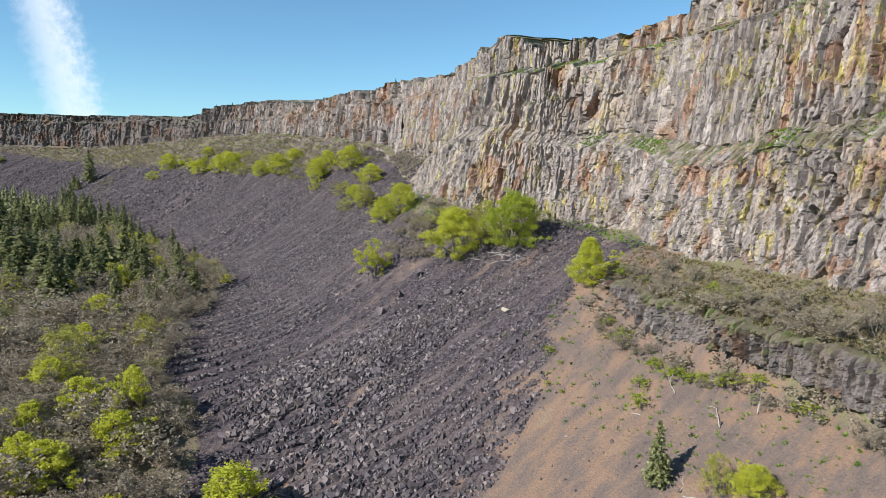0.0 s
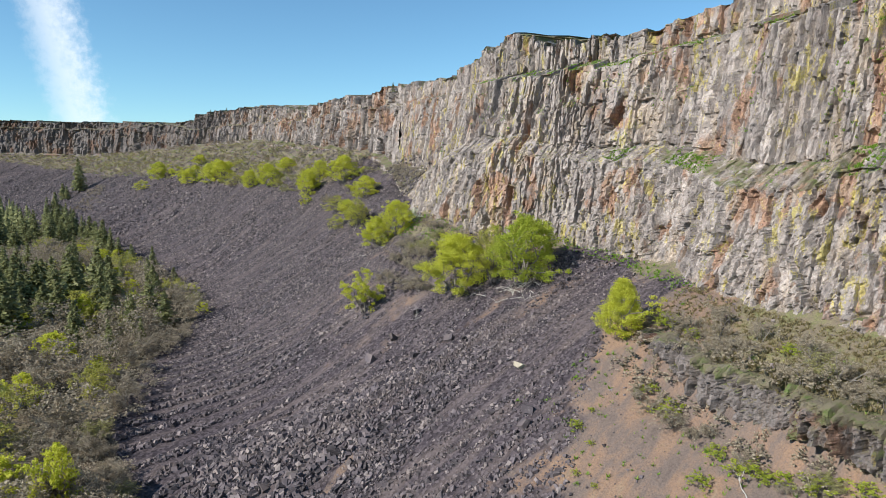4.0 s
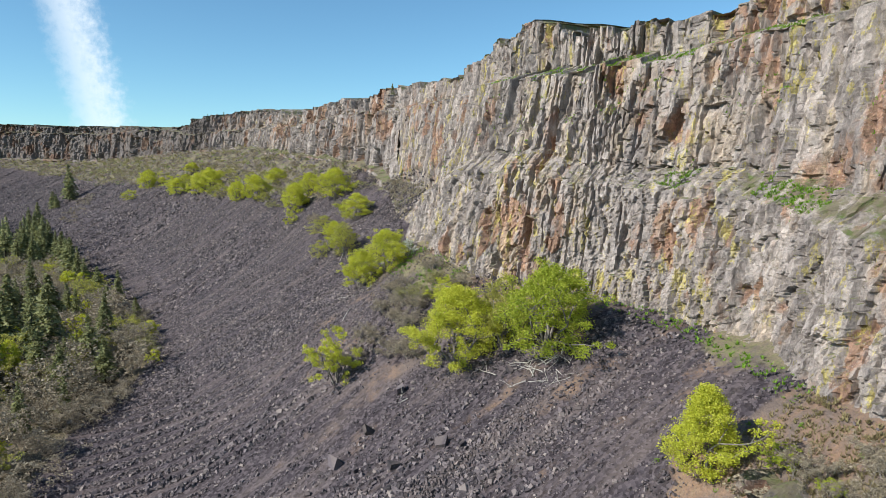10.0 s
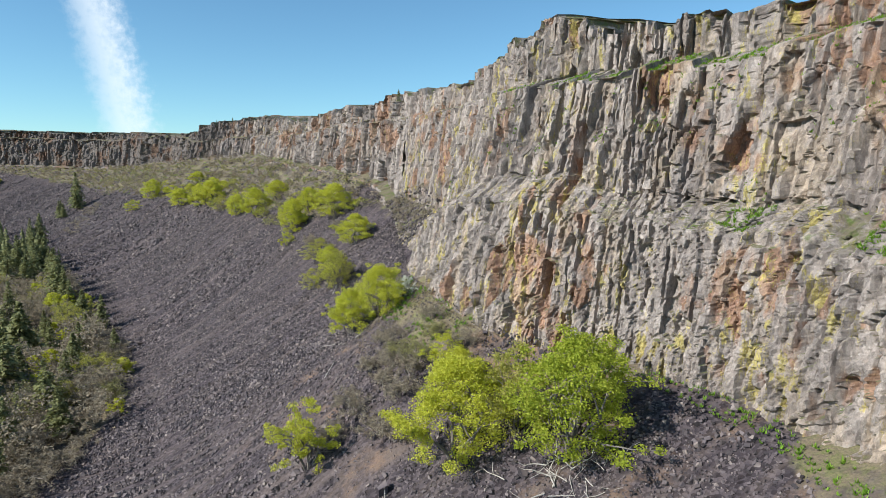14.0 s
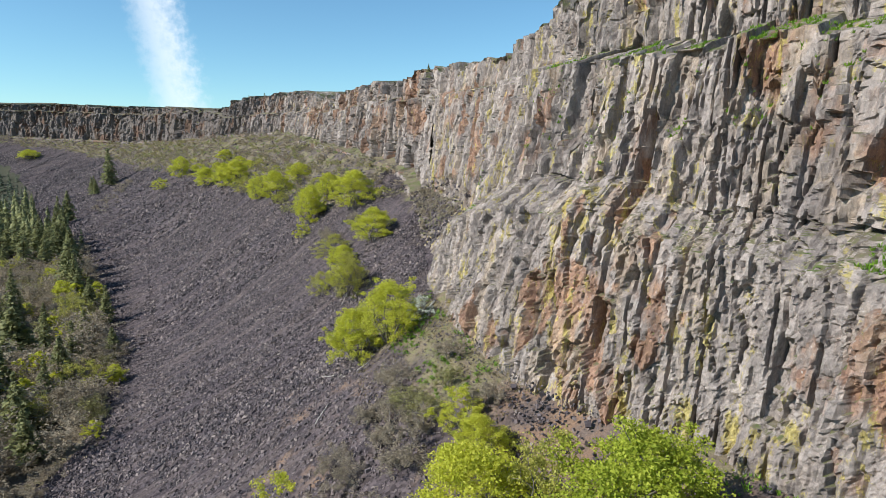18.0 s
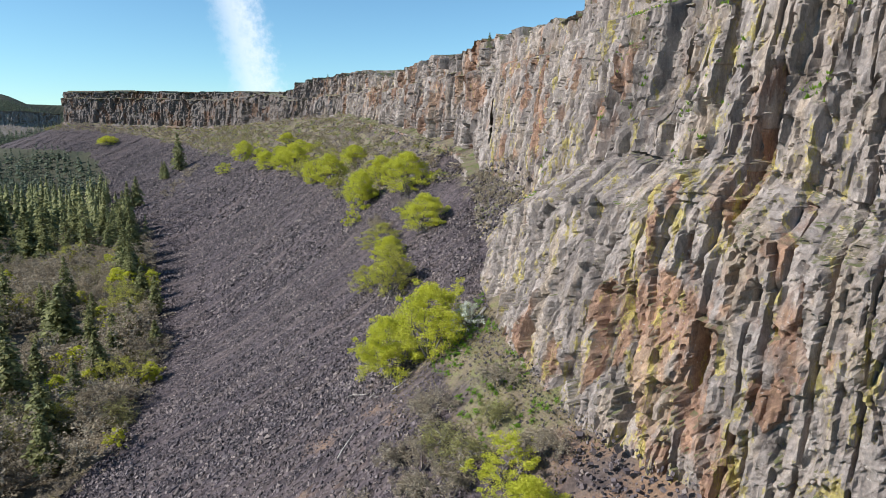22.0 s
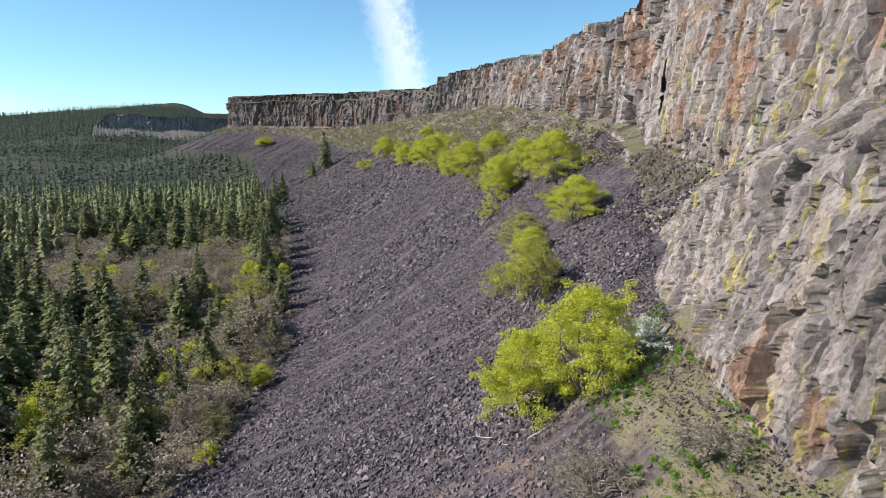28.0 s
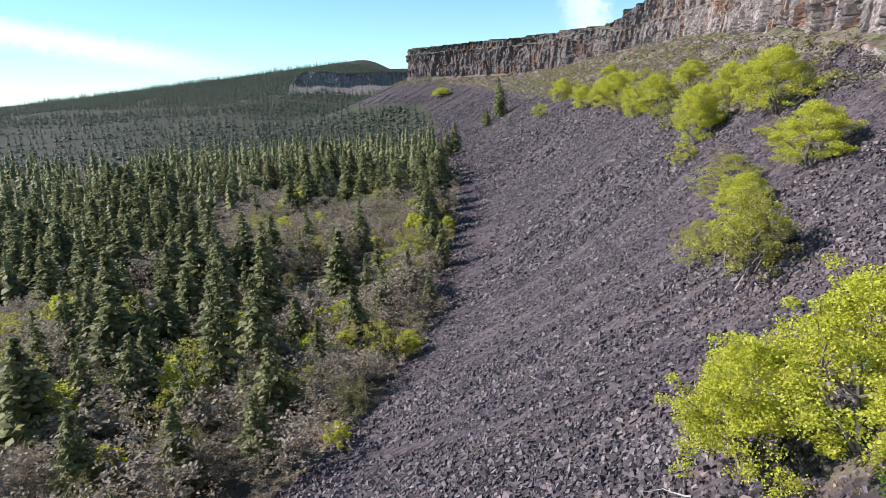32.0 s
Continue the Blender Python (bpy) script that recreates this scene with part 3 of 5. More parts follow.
def ground_mesh():
    a = spaced((-400, -60, 20), (-60, -6, 3), (-6, 190, .7), (190, 360, 1.6), (360, 700, 6), (700, 4400, 60))
    b = spaced((-1500, -120, 60), (-120, -40, 6), (-40, 70, .7), (70, 160, 2.5), (160, 600, 12), (600, 4000, 60))
    A, B = np.meshgrid(a, b, indexing="ij")
    x, y = A * A_DIR[0] + B * B_DIR[0], A * A_DIR[1] + B * B_DIR[1]
    us = to_cliff(x, y)
    z = ground_z(x, y, us)
    v = np.stack([x, y, z], -1).reshape(-1, 3)
    return mesh_from("ground", v, grid_faces(*A.shape)[:, ::-1], GROUND, ("zone", zones(x.ravel(), y.ravel(), us)))


tagged(new("ground", ground_mesh()), "steep talus hillside running down to a wooded valley", "hillside", kind="structure")


# ---- things: helpers ----
def part(name, mesh, parent, label=""):
    ob = new(name, mesh)
    ob.parent = parent
    return tagged(ob, label)


def thing(name, m, label, category, group=""):
    ob = new(name)
    ob.empty_display_size = .3
    ob.matrix_basis = m
    return tagged(ob, label, category, group)


def at(x, y, sink=.1):
    return float(ground_z(np.array([x]), np.array([y]))[0]) - sink


def tubes(paths, sides=5):
    """Tapered tubes: each path is a list of points and radii."""
    V, F, base = [], [], 0
    ring = np.arange(sides) * 2 * np.pi / sides
    for pts, rad in paths:
        pts, rad = np.asarray(pts, float), np.asarray(rad, float)
        d = np.gradient(pts, axis=0)
        d /= np.linalg.norm(d, axis=1)[:, None] + 1e-9
        a = np.cross(d, (.31, .17, .93) if abs(d[0, 2]) < .9 else (1, .2, .1))
        a /= np.linalg.norm(a, axis=1)[:, None] + 1e-9
        b = np.cross(d, a)
        V.append((pts[:, None] + rad[:, None, None] * (np.cos(ring)[None, :, None] * a[:, None] + np.sin(ring)[None, :, None] * b[:, None])).reshape(-1, 3))
        n = len(pts)
        i = base + np.arange(n - 1)[:, None] * sides
        k = np.arange(sides)[None]
        F.append(np.stack([i + k, i + (k + 1) % sides, i + sides + (k + 1) % sides, i + sides + k], -1).reshape(-1, 4))
        base += n * sides
    return np.concatenate(V), np.concatenate(F)


def flakes(rng, centres, length, width, flat=0.0):
    """One small diamond-shaped leaf at each centre, turned at random; flat draws them level."""
    n = len(centres)
    a = rng.normal(size=(n, 3))
    a[:, 2] *= 1 - flat
    a /= np.linalg.norm(a, axis=1)[:, None]
    b = np.cross(a, rng.normal(size=(n, 3)) * (1 - flat) + np.array((0, 0, 1)) * flat)
    b /= np.linalg.norm(b, axis=1)[:, None] + 1e-9
    ln, wd = length * rng.uniform(.6, 1.3, (n, 1)), width * rng.uniform(.6, 1.3, (n, 1))
    c = np.asarray(centres)
    sag = np.array((0, 0, -.15)) * ln
    v = np.stack([c - a * ln * .5 + sag, c + b * wd * .5, c + a * ln * .5 + sag, c - b * wd * .5], 1).reshape(-1, 3)
    return v, np.arange(4 * n).reshape(-1, 4)


def branches(rng, start, way, length, radius, depth, gather, spread=.55, lift=.15, bits=3):
    """Grows a limb with its side limbs; gather takes (points, radii, depth)."""
    pts, p, d = [np.array(start, float)], np.array(start, float), np.array(way, float)
    steps = 4
    for _ in range(steps):
        d = d + rng.normal(0, .16, 3) + np.array((0, 0, lift * .25))
        d /= np.linalg.norm(d)
        p = p + d * length / steps
        pts.append(p)
    gather.append((np.array(pts), np.linspace(radius, radius * .45, steps + 1), depth))
    if depth > 0:
        for k in range(bits):
            i = rng.integers(2, steps + 1)
            side = rng.normal(size=3)
            side -= side.dot(d) * d
            side /= np.linalg.norm(side)
            w = d * (1 - spread) + side * spread + np.array((0, 0, lift))
            branches(rng, pts[i], w / np.linalg.norm(w), length * rng.uniform(.5, .75), radius * .5, depth - 1, gather, spread, lift, bits)


def leafy_meshes(name, seed, leaf, bark, count=5200, size=.2, stems=4, fill=1.0, tall=1.0, clumps=60, bare=0.0):
    """A broad-leaved tree one metre high and wide, as two meshes: its stems and its crown."""
    rng = np.random.default_rng(seed)
    limbs = []
    for k in range(stems):
        t = k / stems * 6.283 + rng.uniform(-.4, .4)
        out = rng.uniform(.12, .5) if stems > 1 else .02
        branches(rng, (.03 * math.cos(t), .03 * math.sin(t), -.04), (out * math.cos(t), out * math.sin(t), 1), rng.uniform(.45, .6), .018, 2, limbs, .6, .12)
    v, f = tubes([(p, r) for p, r, _ in limbs], 5)
    trunk = mesh_from(name + "_stems", v, f, bark)
    tips = [p[-1] for p, _, d in limbs if d == 0] + [p[2] for p, _, d in limbs if d == 0]
    cs = []
    for k in range(clumps):
        t, h = rng.uniform(0, 6.283), rng.uniform(.03, 1) ** .85
        prof = (math.sin(math.pi * min(1, .18 + .82 * h) ** .9) ** .6) * .5 if tall == 1 else .5 * (1.02 - h) ** .75 * (.35 + .65 * min(1, h * 5))
        r = prof * rng.uniform(.55, 1.0) ** .5
        lob = .8 + .35 * math.sin(3 * t + seed) * math.cos(2 * t + 5 * h + seed)
        cs.append((r * lob * math.cos(t), r * lob * math.sin(t), .03 + .93 * h, rng.uniform(.05, .12)))
    for p in tips:
        if rng.random() > bare:
            cs.append((*p, rng.uniform(.05, .085)))
    per = int(count / len(cs))
    pts = []
    for x, y, z, r in cs:
        g = rng.normal(size=(per, 3))
        g *= (rng.uniform(0, 1, (per, 1)) ** .45) * r / np.linalg.norm(g, axis=1)[:, None]
        g[:, 2] *= .7
        pts.append(g + (x, y, z))
    pts = np.concatenate(pts)
    pts = pts[pts[:, 2] > -.01]
    v, f = flakes(rng, pts, size * .19, size * .13, .3)
    return trunk, mesh_from(name + "_crown", v, f, leaf)


def bare_meshes(name, seed, bark, bud, stems=3, buds=900, spread=.62, depth=2):
    """A leafless tree or bush one metre high: its limbs and the haze of its twigs."""
    rng = np.random.default_rng(seed)
    limbs = []
    for k in range(stems):
        t = k / stems * 6.283 + rng.uniform(-.5, .5)
        o = rng.uniform(.15, .6) if stems > 1 else .05
        branches(rng, (.02 * math.cos(t), .02 * math.sin(t), -.05), (o * math.cos(t), o * math.sin(t), 1), rng.uniform(.38, .5), .02, depth, limbs, spread, .1, 4)
    v, f = tubes([(p if d > 1 else p[::2], r if d > 1 else r[::2]) for p, r, d in limbs], 3)
    trunk = mesh_from(name + "_limbs", v, f, bark)
    pts = np.concatenate([p[1:] for p, _, d in limbs if d == 0])
    pts = pts[rng.integers(0, len(pts), buds)] + rng.normal(0, .03, (buds, 3))
    pts = pts[pts[:, 2] > 0]
    a = rng.normal(size=(len(pts), 3)) * (.6, .6, 1)
    a /= np.linalg.norm(a, axis=1)[:, None]
    v, f = flakes(rng, pts, .062, .013)
    f = np.delete(f, 1, 1)
    return trunk, mesh_from(name + "_twigs", v, f, bud)


def conifer_meshes(name, seed, needle, whorls=26, wide=.17, gaps=.12, low=.08):
    """A conifer one metre high: its trunk, and a crown of drooping sprays."""
    rng = np.random.default_rng(seed)
    z = np.linspace(0, 1, 7)
    v, f = tubes([(np.stack([z * 0 + .004 * np.sin(z * 5 + seed), z * 0, z - .03], 1), .013 * (1.04 - z))], 6)
    trunk = mesh_from(name + "_trunk", v, f, BARK_DARK)
    pts, ways, size = [], [], []
    for k in range(whorls):
        h = low + (1 - low) * (k / whorls) ** .93
        reach = wide * (1.02 - h) ** .85 * rng.uniform(.7, 1.12) * min(1, .55 + (h - low) * 4)
        for j in range(9 if h < .7 else 6):
            if rng.random() < gaps:
                continue
            t = rng.uniform(0, 6.283)
            r = reach * rng.uniform(.65, 1.15)
            for g in range(8):
                q = (g + rng.uniform(.3, 1.0)) / 8
                a = t + rng.normal(0, .28) * (1.1 - .5 * q)
                pts.append((math.cos(a) * r * q, math.sin(a) * r * q, h + .03 * q - r * .42 * q * q + rng.normal(0, .007)))
                b = a + rng.normal(0, .7)
                ways.append((math.cos(b), math.sin(b), rng.normal(-.35, .3)))
                size.append((.55 + .45 * q) * (.35 + .65 * (1 - h)))
    pts, ways, size = np.array(pts), np.array(ways), np.array(size)[:, None]
    ways /= np.linalg.norm(ways, axis=1)[:, None]
    side = np.cross(ways, rng.normal(size=pts.shape) * .6 + (0, 0, 1))
    side /= np.linalg.norm(side, axis=1)[:, None]
    ln, wd = wide * .34 * size, wide * .12 * size
    v = np.stack([pts - ways * ln * .4, pts + side * wd, pts + ways * ln * .6, pts - side * wd], 1).reshape(-1, 3)
    return trunk, mesh_from(name + "_crown", v, np.arange(len(v)).reshape(-1, 4), needle)


def plant(name, meshes, x, y, height, width, turn, label, category, group="", parts=("trunk", "crown"), sink=.15, z=None, lean=0.0):
    """Stands a tree on the ground and scales its unit meshes."""
    m = Matrix.Translation((x, y, at(x, y, sink) if z is None else z)) @ Matrix.Rotation(lean, 4, (.6, .8, 0)) @ Matrix.Rotation(turn, 4, "Z")
    ob = thing(name, m, label, category, group)
    ob.scale = (width, width, height)
    for n, me in zip(parts, meshes):
        part(n, me, ob)
    return ob


# ---- broad-leaved trees on the talus ----
MAPLE = [leafy_meshes("maple", 11 + k, LEAF, BARK, 25000, .105, 5, clumps=170) for k in range(3)]
LIGHT_MAPLE = [leafy_meshes("valley_maple", 16 + k, LEAF, BARK, 4200, .24, 4, clumps=55) for k in range(2)]
LIGHT_OLIVE = leafy_meshes("valley_budding_tree", 56, LEAF_OLIVE, BARK, 3000, .2, 4, clumps=50)
GREEN = leafy_meshes("green_maple", 31, LEAF_DEEP, BARK, 25000, .11, 6, clumps=170)
SPARSE = [leafy_meshes("sparse_maple", 41 + k, LEAF, BARK, 7000, .14, 5, clumps=30, bare=.3) for k in range(2)]
OLIVE = [leafy_meshes("budding_tree", 51 + k, LEAF_OLIVE, BARK, 8500, .12, 5, clumps=70, bare=.2) for k in range(2)]
YOUNG = leafy_meshes("young_tree", 61, LEAF, BARK, 22000, .12, 1, tall=2.0, clumps=260)
FLOWER = leafy_meshes("flowering_shrub", 71, BLOSSOM, BARK, 5000, .16, 4, clumps=60)
TALUS_TREES = "leafy trees on the talus"
for kind, x, y, h, w, turn, text in (
        (GREEN, 12.0, 113.5, 10.0, 11.2, .3, "large spreading maple in fresh green leaf above dead branches"),
        (MAPLE[0], 2.2, 116.8, 9.6, 10.0, 1.2, "bushy yellow-green maple growing out of dark scree"),
        (OLIVE[0], 7.6, 117.0, 8.4, 7.5, 2.2, "budding olive-green tree between two leafy maples"),
        (SPARSE[0], -12.8, 123.6, 7.4, 7.0, .4, "open-crowned yellow-green tree with bare gaps on scree"),
        (MAPLE[1], -13.4, 148.6, 6.2, 6.6, 2.5, "low multi-stemmed maple in yellow-green leaf on the talus"),
        (MAPLE[2], -9.4, 148.8, 7.0, 7.8, .9, "round-topped yellow-green maple beside a white shrub"),
        (MAPLE[0], -28.7, 207.8, 8.2, 8.8, 3.9, "yellow-green maple standing under the cliff foot"),
        (MAPLE[1], -41.0, 216.0, 8.2, 7.6, 5.0, "dense yellow-green maple on the upper scree"),
        (MAPLE[2], -38.6, 222.0, 6.4, 6.5, 1.0, "yellow-green maple at the scree's upper edge"),
        (SPARSE[1], -40.7, 210.0, 3.4, 4.0, 1.7, "small yellow-green sapling clump on scree"),
        (MAPLE[0], -20.6, 188.8, 6.0, 7.2, .2, "wide low yellow-green maple on stony slope"),
        (OLIVE[1], -26.3, 177.2, 4.0, 4.5, .8, "half-bare budding bush at the edge of the scree"),
        (OLIVE[0], -20.4, 171.6, 7.0, 7.2, 4.0, "pale yellow-green budding tree on dark scree"),
        (SPARSE[0], -22.4, 173.6, 6.4, 6.4, 2.0, "yellow-green tree with thin crown on dark scree"),
        (OLIVE[1], -28.1, 191.0, 4.4, 7.0, 3.0, "spreading half-bare bush in yellow-green bud"),
        (MAPLE[1], -24.5, 183.5, 4.0, 5.5, 3.3, "low yellow-green maple bush on scree"),
        (MAPLE[2], -61.7, 249.3, 8.0, 9.2, 2.7, "yellow-green maple at the top of the talus"),
        (MAPLE[0], -96.0, 299.0, 9.5, 10.0, 1.4, "yellow-green maple in a row above the talus"),
        (MAPLE[1], -104.0, 308.0, 9.0, 9.0, .1, "yellow-green maple in a row above the talus"),
        (MAPLE[2], -146.6, 355.2, 9.5, 10.0, .6, "yellow-green maple on the far talus edge"),
        (SPARSE[1], -151.5, 347.1, 5.2, 9.0, 5.1, "low yellow-green thicket on the far talus edge"),
        (MAPLE[0], -118.0, 322.0, 8.0, 9.5, 3.7, "yellow-green maple on the far talus edge"),
        (MAPLE[2], -72.0, 262.0, 7.0, 7.5, 4.4, "yellow-green maple at the top of the talus"),
        (SPARSE[0], -130.0, 340.0, 6.5, 10.0, 2.9, "yellow-green thicket on the far talus edge"),
        (MAPLE[1], -344.0, 508.0, 7.0, 16.0, 2.0, "bright yellow thicket below the far cliff"),
        (SPARSE[1], .6, 129.3, 3.4, 4.6, 1.1, "bright yellow-green bush among bare shrubs"),
        (MAPLE[2], 2.4, 125.0, 4.2, 5.0, 2.1, "yellow-green bush below the rock wall"),
):
    plant("maple", kind, x, y, h, w, turn, text, "tree", TALUS_TREES)
rng = np.random.default_rng(9)
for k in range(11):
    s0 = 676 + k * 17 + rng.uniform(-4, 4)
    off = float(belt(s0)) * rng.uniform(.6, 1.0)
    i = np.searchsorted(CLEN, s0) - 1
    t = (CXY[i + 1] - CXY[i]) / np.linalg.norm(CXY[i + 1] - CXY[i])
    x, y = CXY[i] + t * (s0 - CLEN[i]) + np.array((-t[1], t[0])) * off
    h = rng.uniform(3.2, 5.6)
    plant("maple", (MAPLE + OLIVE)[rng.integers(5)], float(x), float(y), h, h * rng.uniform(1.2, 1.6), rng.uniform(0, 6), "low yellow-green maple among brush above the scree", "tree", TALUS_TREES)
plant("young_tree", YOUNG, 20.3, 89.9, 6.6, 7.4, 0, "neat cone-shaped yellow tree on the edge of bare earth", "tree")
plant("flowering_shrub", FLOWER, -6.0, 149.0, 3.2, 3.4, 0, "white flowering shrub beside a leafy maple", "shrub")
YC = conifer_meshes("young_fir", 5, NEEDLE, 40, .25, .02, .03)
plant("young_fir", YC, 20.1, 57.9, 6.3, 6.4, 0, "lone young fir on the bare brown slope", "conifer")
plant("slope_bush", OLIVE[0], 24.0, 54.1, 4.0, 3.3, 1, "yellow-green bush on the bare lower slope", "shrub", "bushes on the bare slope")
plant("slope_bush", MAPLE[1], 26.3, 52.2, 3.2, 4.2, 2, "yellow-green bush on the bare lower slope", "shrub", "bushes on the bare slope")


# ---- bare trees and bushes ----
BARE = [bare_meshes("bare_tree", 81 + k, BARK, BUD, 3, 2400, .6) for k in range(3)]
BUSH = [bare_meshes("bare_bush", 91 + k, BARK, BUD, 5, 3600, .7) for k in range(3)]
BUDDING = [bare_meshes("budding_bush", 97 + k, BARK, BUD_OLIVE, 5, 3000, .7) for k in range(2)]
LOW = [leafy_meshes("green_bush", 101 + k, LEAF_DEEP, BARK, 1500, .3, 4, clumps=26) for k in range(2)]
rng = np.random.default_rng(7)
for x, y, h in ((37.5, 59.7, 4.2), (35.6, 66.1, 5.0), (30.6, 78.9, 3.8), (29.2, 84.0, 3.6), (39.4, 58.5, 4.6), (33.2, 70.0, 4.2), (36.0, 62.5, 4.4),
                (32.4, 73.6, 3.8), (28.0, 82.0, 3.2), (41.5, 54.0, 4.4), (27.6, 79.0, 3.0), (30.4, 71.0, 3.4), (43.5, 50.0, 4.2), (26.4, 85.5, 3.0), (34.0, 64.0, 3.2)):
    plant("bare_tree", BARE[rng.integers(3)], x, y, h, h * rng.uniform(.9, 1.2), rng.uniform(0, 6), "leafless grey oak with gnarled limbs on the rocky bench", "tree", "bare oaks on the bench", ("trunk", "crown"))
for x, y, h in ((-2.5, 131.5, 4.0), (-4.5, 134.0, 3.4), (-1.0, 134.5, 3.2), (-6.5, 131.0, 3.2), (-4.0, 127.5, 3.4), (-8.2, 134.5, 3.0), (-6.2, 137.5, 3.4), (-1.5, 138.0, 3.0),
                (-9.0, 128.5, 3.4), (-6.0, 124.0, 3.6), (-3.5, 121.5, 3.8), (.5, 124.5, 3.4), (-10.5, 131.0, 2.8), (-8.0, 139.5, 2.6), (2.5, 130.5, 3.0), (-11.0, 126.0, 3.0),
                (-30.5, 198.0, 3.6), (-26.0, 200.0, 3.4), (-33.0, 203.0, 3.2), (-24.0, 195.0, 3.0)):
    k = BUSH if rng.random() < .7 else BUDDING
    plant("bare_bush", k[rng.integers(len(k))], x, y, h, h * rng.uniform(1.2, 1.5), rng.uniform(0, 6), "bushy brown leafless shrub on the stony slope", "shrub", "bare shrubs below the cliff", ("trunk", "crown"))
for k in range(13):
    s0 = rng.uniform(BENCH0 + 28, KARC[5] + 2)
    i = np.searchsorted(CLEN, s0) - 1
    t = (CXY[i + 1] - CXY[i]) / np.linalg.norm(CXY[i + 1] - CXY[i])
    off = rng.choice((rng.uniform(2, 9), rng.uniform(11.5, 14)))
    x, y = CXY[i] + t * (s0 - CLEN[i]) + np.array((-t[1], t[0])) * off
    h = rng.uniform(1.6, 3.4)
    plant("bare_bush", BUSH[rng.integers(3)] if rng.random() < .75 else BUDDING[0], float(x), float(y), h, h * 1.4, rng.uniform(0, 6), "grey-brown leafless brush on the rocky bench", "shrub", "brush on the bench", ("trunk", "crown"))
for x, y, h in ((-3.2, 130.0, 5.2), (-6.0, 133.2, 4.6)):
    plant("bare_tree", BARE[0], x, y, h, h * .8, rng.uniform(0, 6), "thin pale-barked leafless tree among brown shrubs", "tree", "pale trees below the cliff", ("trunk", "crown"))
for x, y, h, w in ((25.5, 69.1, 1.6, 3.4), (31.5, 63.7, 1.6, 3.2), (24.9, 87.8, 1.8, 3.0), (13.5, 80.7, 1.2, 1.6), (33.8, 56.5, .8, 1.3), (27.2, 67.6, 1.3, 2.6), (29.4, 65.6, 1.4, 2.8),
                   (22.0, 70.5, 1.2, 2.0), (21.2, 67.6, 1.8, 2.0), (26.2, 84.5, 1.2, 2.4), (35.2, 60.3, 1.0, 1.8), (38.0, 52.5, .8, 1.5), (32.0, 75.5, 1.0, 2.2), (14.6, 78.5, .6, .9), (12.8, 76.0, .6, .9), (14.0, 74.0, .6, .8), (15.4, 82.0, .6, .9)):
    plant("green_bush", LOW[rng.integers(2)], x, y, h, w, rng.uniform(0, 6), "low bright green bush on the dry slope", "shrub", "green bushes on the slope", ("trunk", "crown"), .05)

# brush over and below the rock band
for k in range(46):
    s0 = rng.uniform(BENCH0 + 20, KARC[5] + 6)
    i = np.searchsorted(CLEN, s0) - 1
    t = (CXY[i + 1] - CXY[i]) / np.linalg.norm(CXY[i + 1] - CXY[i])
    off = rng.choice((rng.uniform(6.5, 9), rng.uniform(12.2, 14)))
    x, y = CXY[i] + t * (s0 - CLEN[i]) + np.array((-t[1], t[0])) * off
    h = rng.uniform(1.8, 3.6)
    if rng.random() < .28 and off > 10:
        plant("green_bush", LOW[rng.integers(2)], float(x), float(y), h * .5, h * .9, rng.uniform(0, 6), "low bright green bush below the rock band", "shrub", "green bushes on the slope", ("trunk", "crown"), .05)
    else:
        plant("bare_tree", (BARE + BUSH)[rng.integers(6)], float(x), float(y), h, h * rng.uniform(1, 1.4), rng.uniform(0, 6), "gnarled leafless grey tree at the rock band", "tree", "bare oaks on the bench", ("trunk", "crown"))

# ---- the wood in the valley ----
FIR = [conifer_meshes("fir", 111 + k, NEEDLE, 26 + 2 * k, .27 + .03 * k, .06 + .04 * (k % 2), .05 + .04 * k) for k in range(4)]
PINE = [conifer_meshes("pine", 121 + k, NEEDLE, 18, .25, .25, .28) for k in range(2)]
DRY = conifer_meshes("dry_fir", 131, NEEDLE_DRY, 20, .15, .25, .1)
FIRS, WOODSIDE = "conifers in the valley wood", "bare trees at the wood's edge"


def scatter(seed, n, s0, s1, u0, u1, gap):
    """Places in a stretch of the valley: along the cliff and away from it, no two nearer than gap."""
    r = np.random.default_rng(seed)
    s, u = r.uniform(s0, s1, n), r.uniform(u0, u1, n)
    i = np.clip(np.searchsorted(CLEN, s) - 1, 0, len(CXY) - 2)
    t = CXY[i + 1] - CXY[i]
    t /= np.linalg.norm(t, axis=1)[:, None]
    p = CXY[i] + t * (s - CLEN[i])[:, None] + np.stack([-t[:, 1], t[:, 0]], 1) * u[:, None]
    keep, grid = [], {}
    for k, (x, y) in enumerate(p):
        c = (int(x // gap), int(y // gap))
        if all((x - p[j, 0]) ** 2 + (y - p[j, 1]) ** 2 > gap * gap for a in (-1, 0, 1) for b in (-1, 0, 1) for j in grid.get((c[0] + a, c[1] + b), ())):
            keep.append(k)
            grid.setdefault(c, []).append(k)
    p = p[keep]
    return p, *to_cliff(p[:, 0], p[:, 1])


def wood_edge(s):
    return np.interp(s, (490, 518, 566, 580, 605, 640, 670, 720, 800, 850, 1000, 1060, 1115), (64, 62, 57, 50, 44, 50, 55, 61, 72, 82, 72, 60, 45))


def glade(x, y):
    """Where the wood opens into brown scrub."""
    return fbm(x / 42 + 3.3, y / 42 + 1.7, 141, 3)


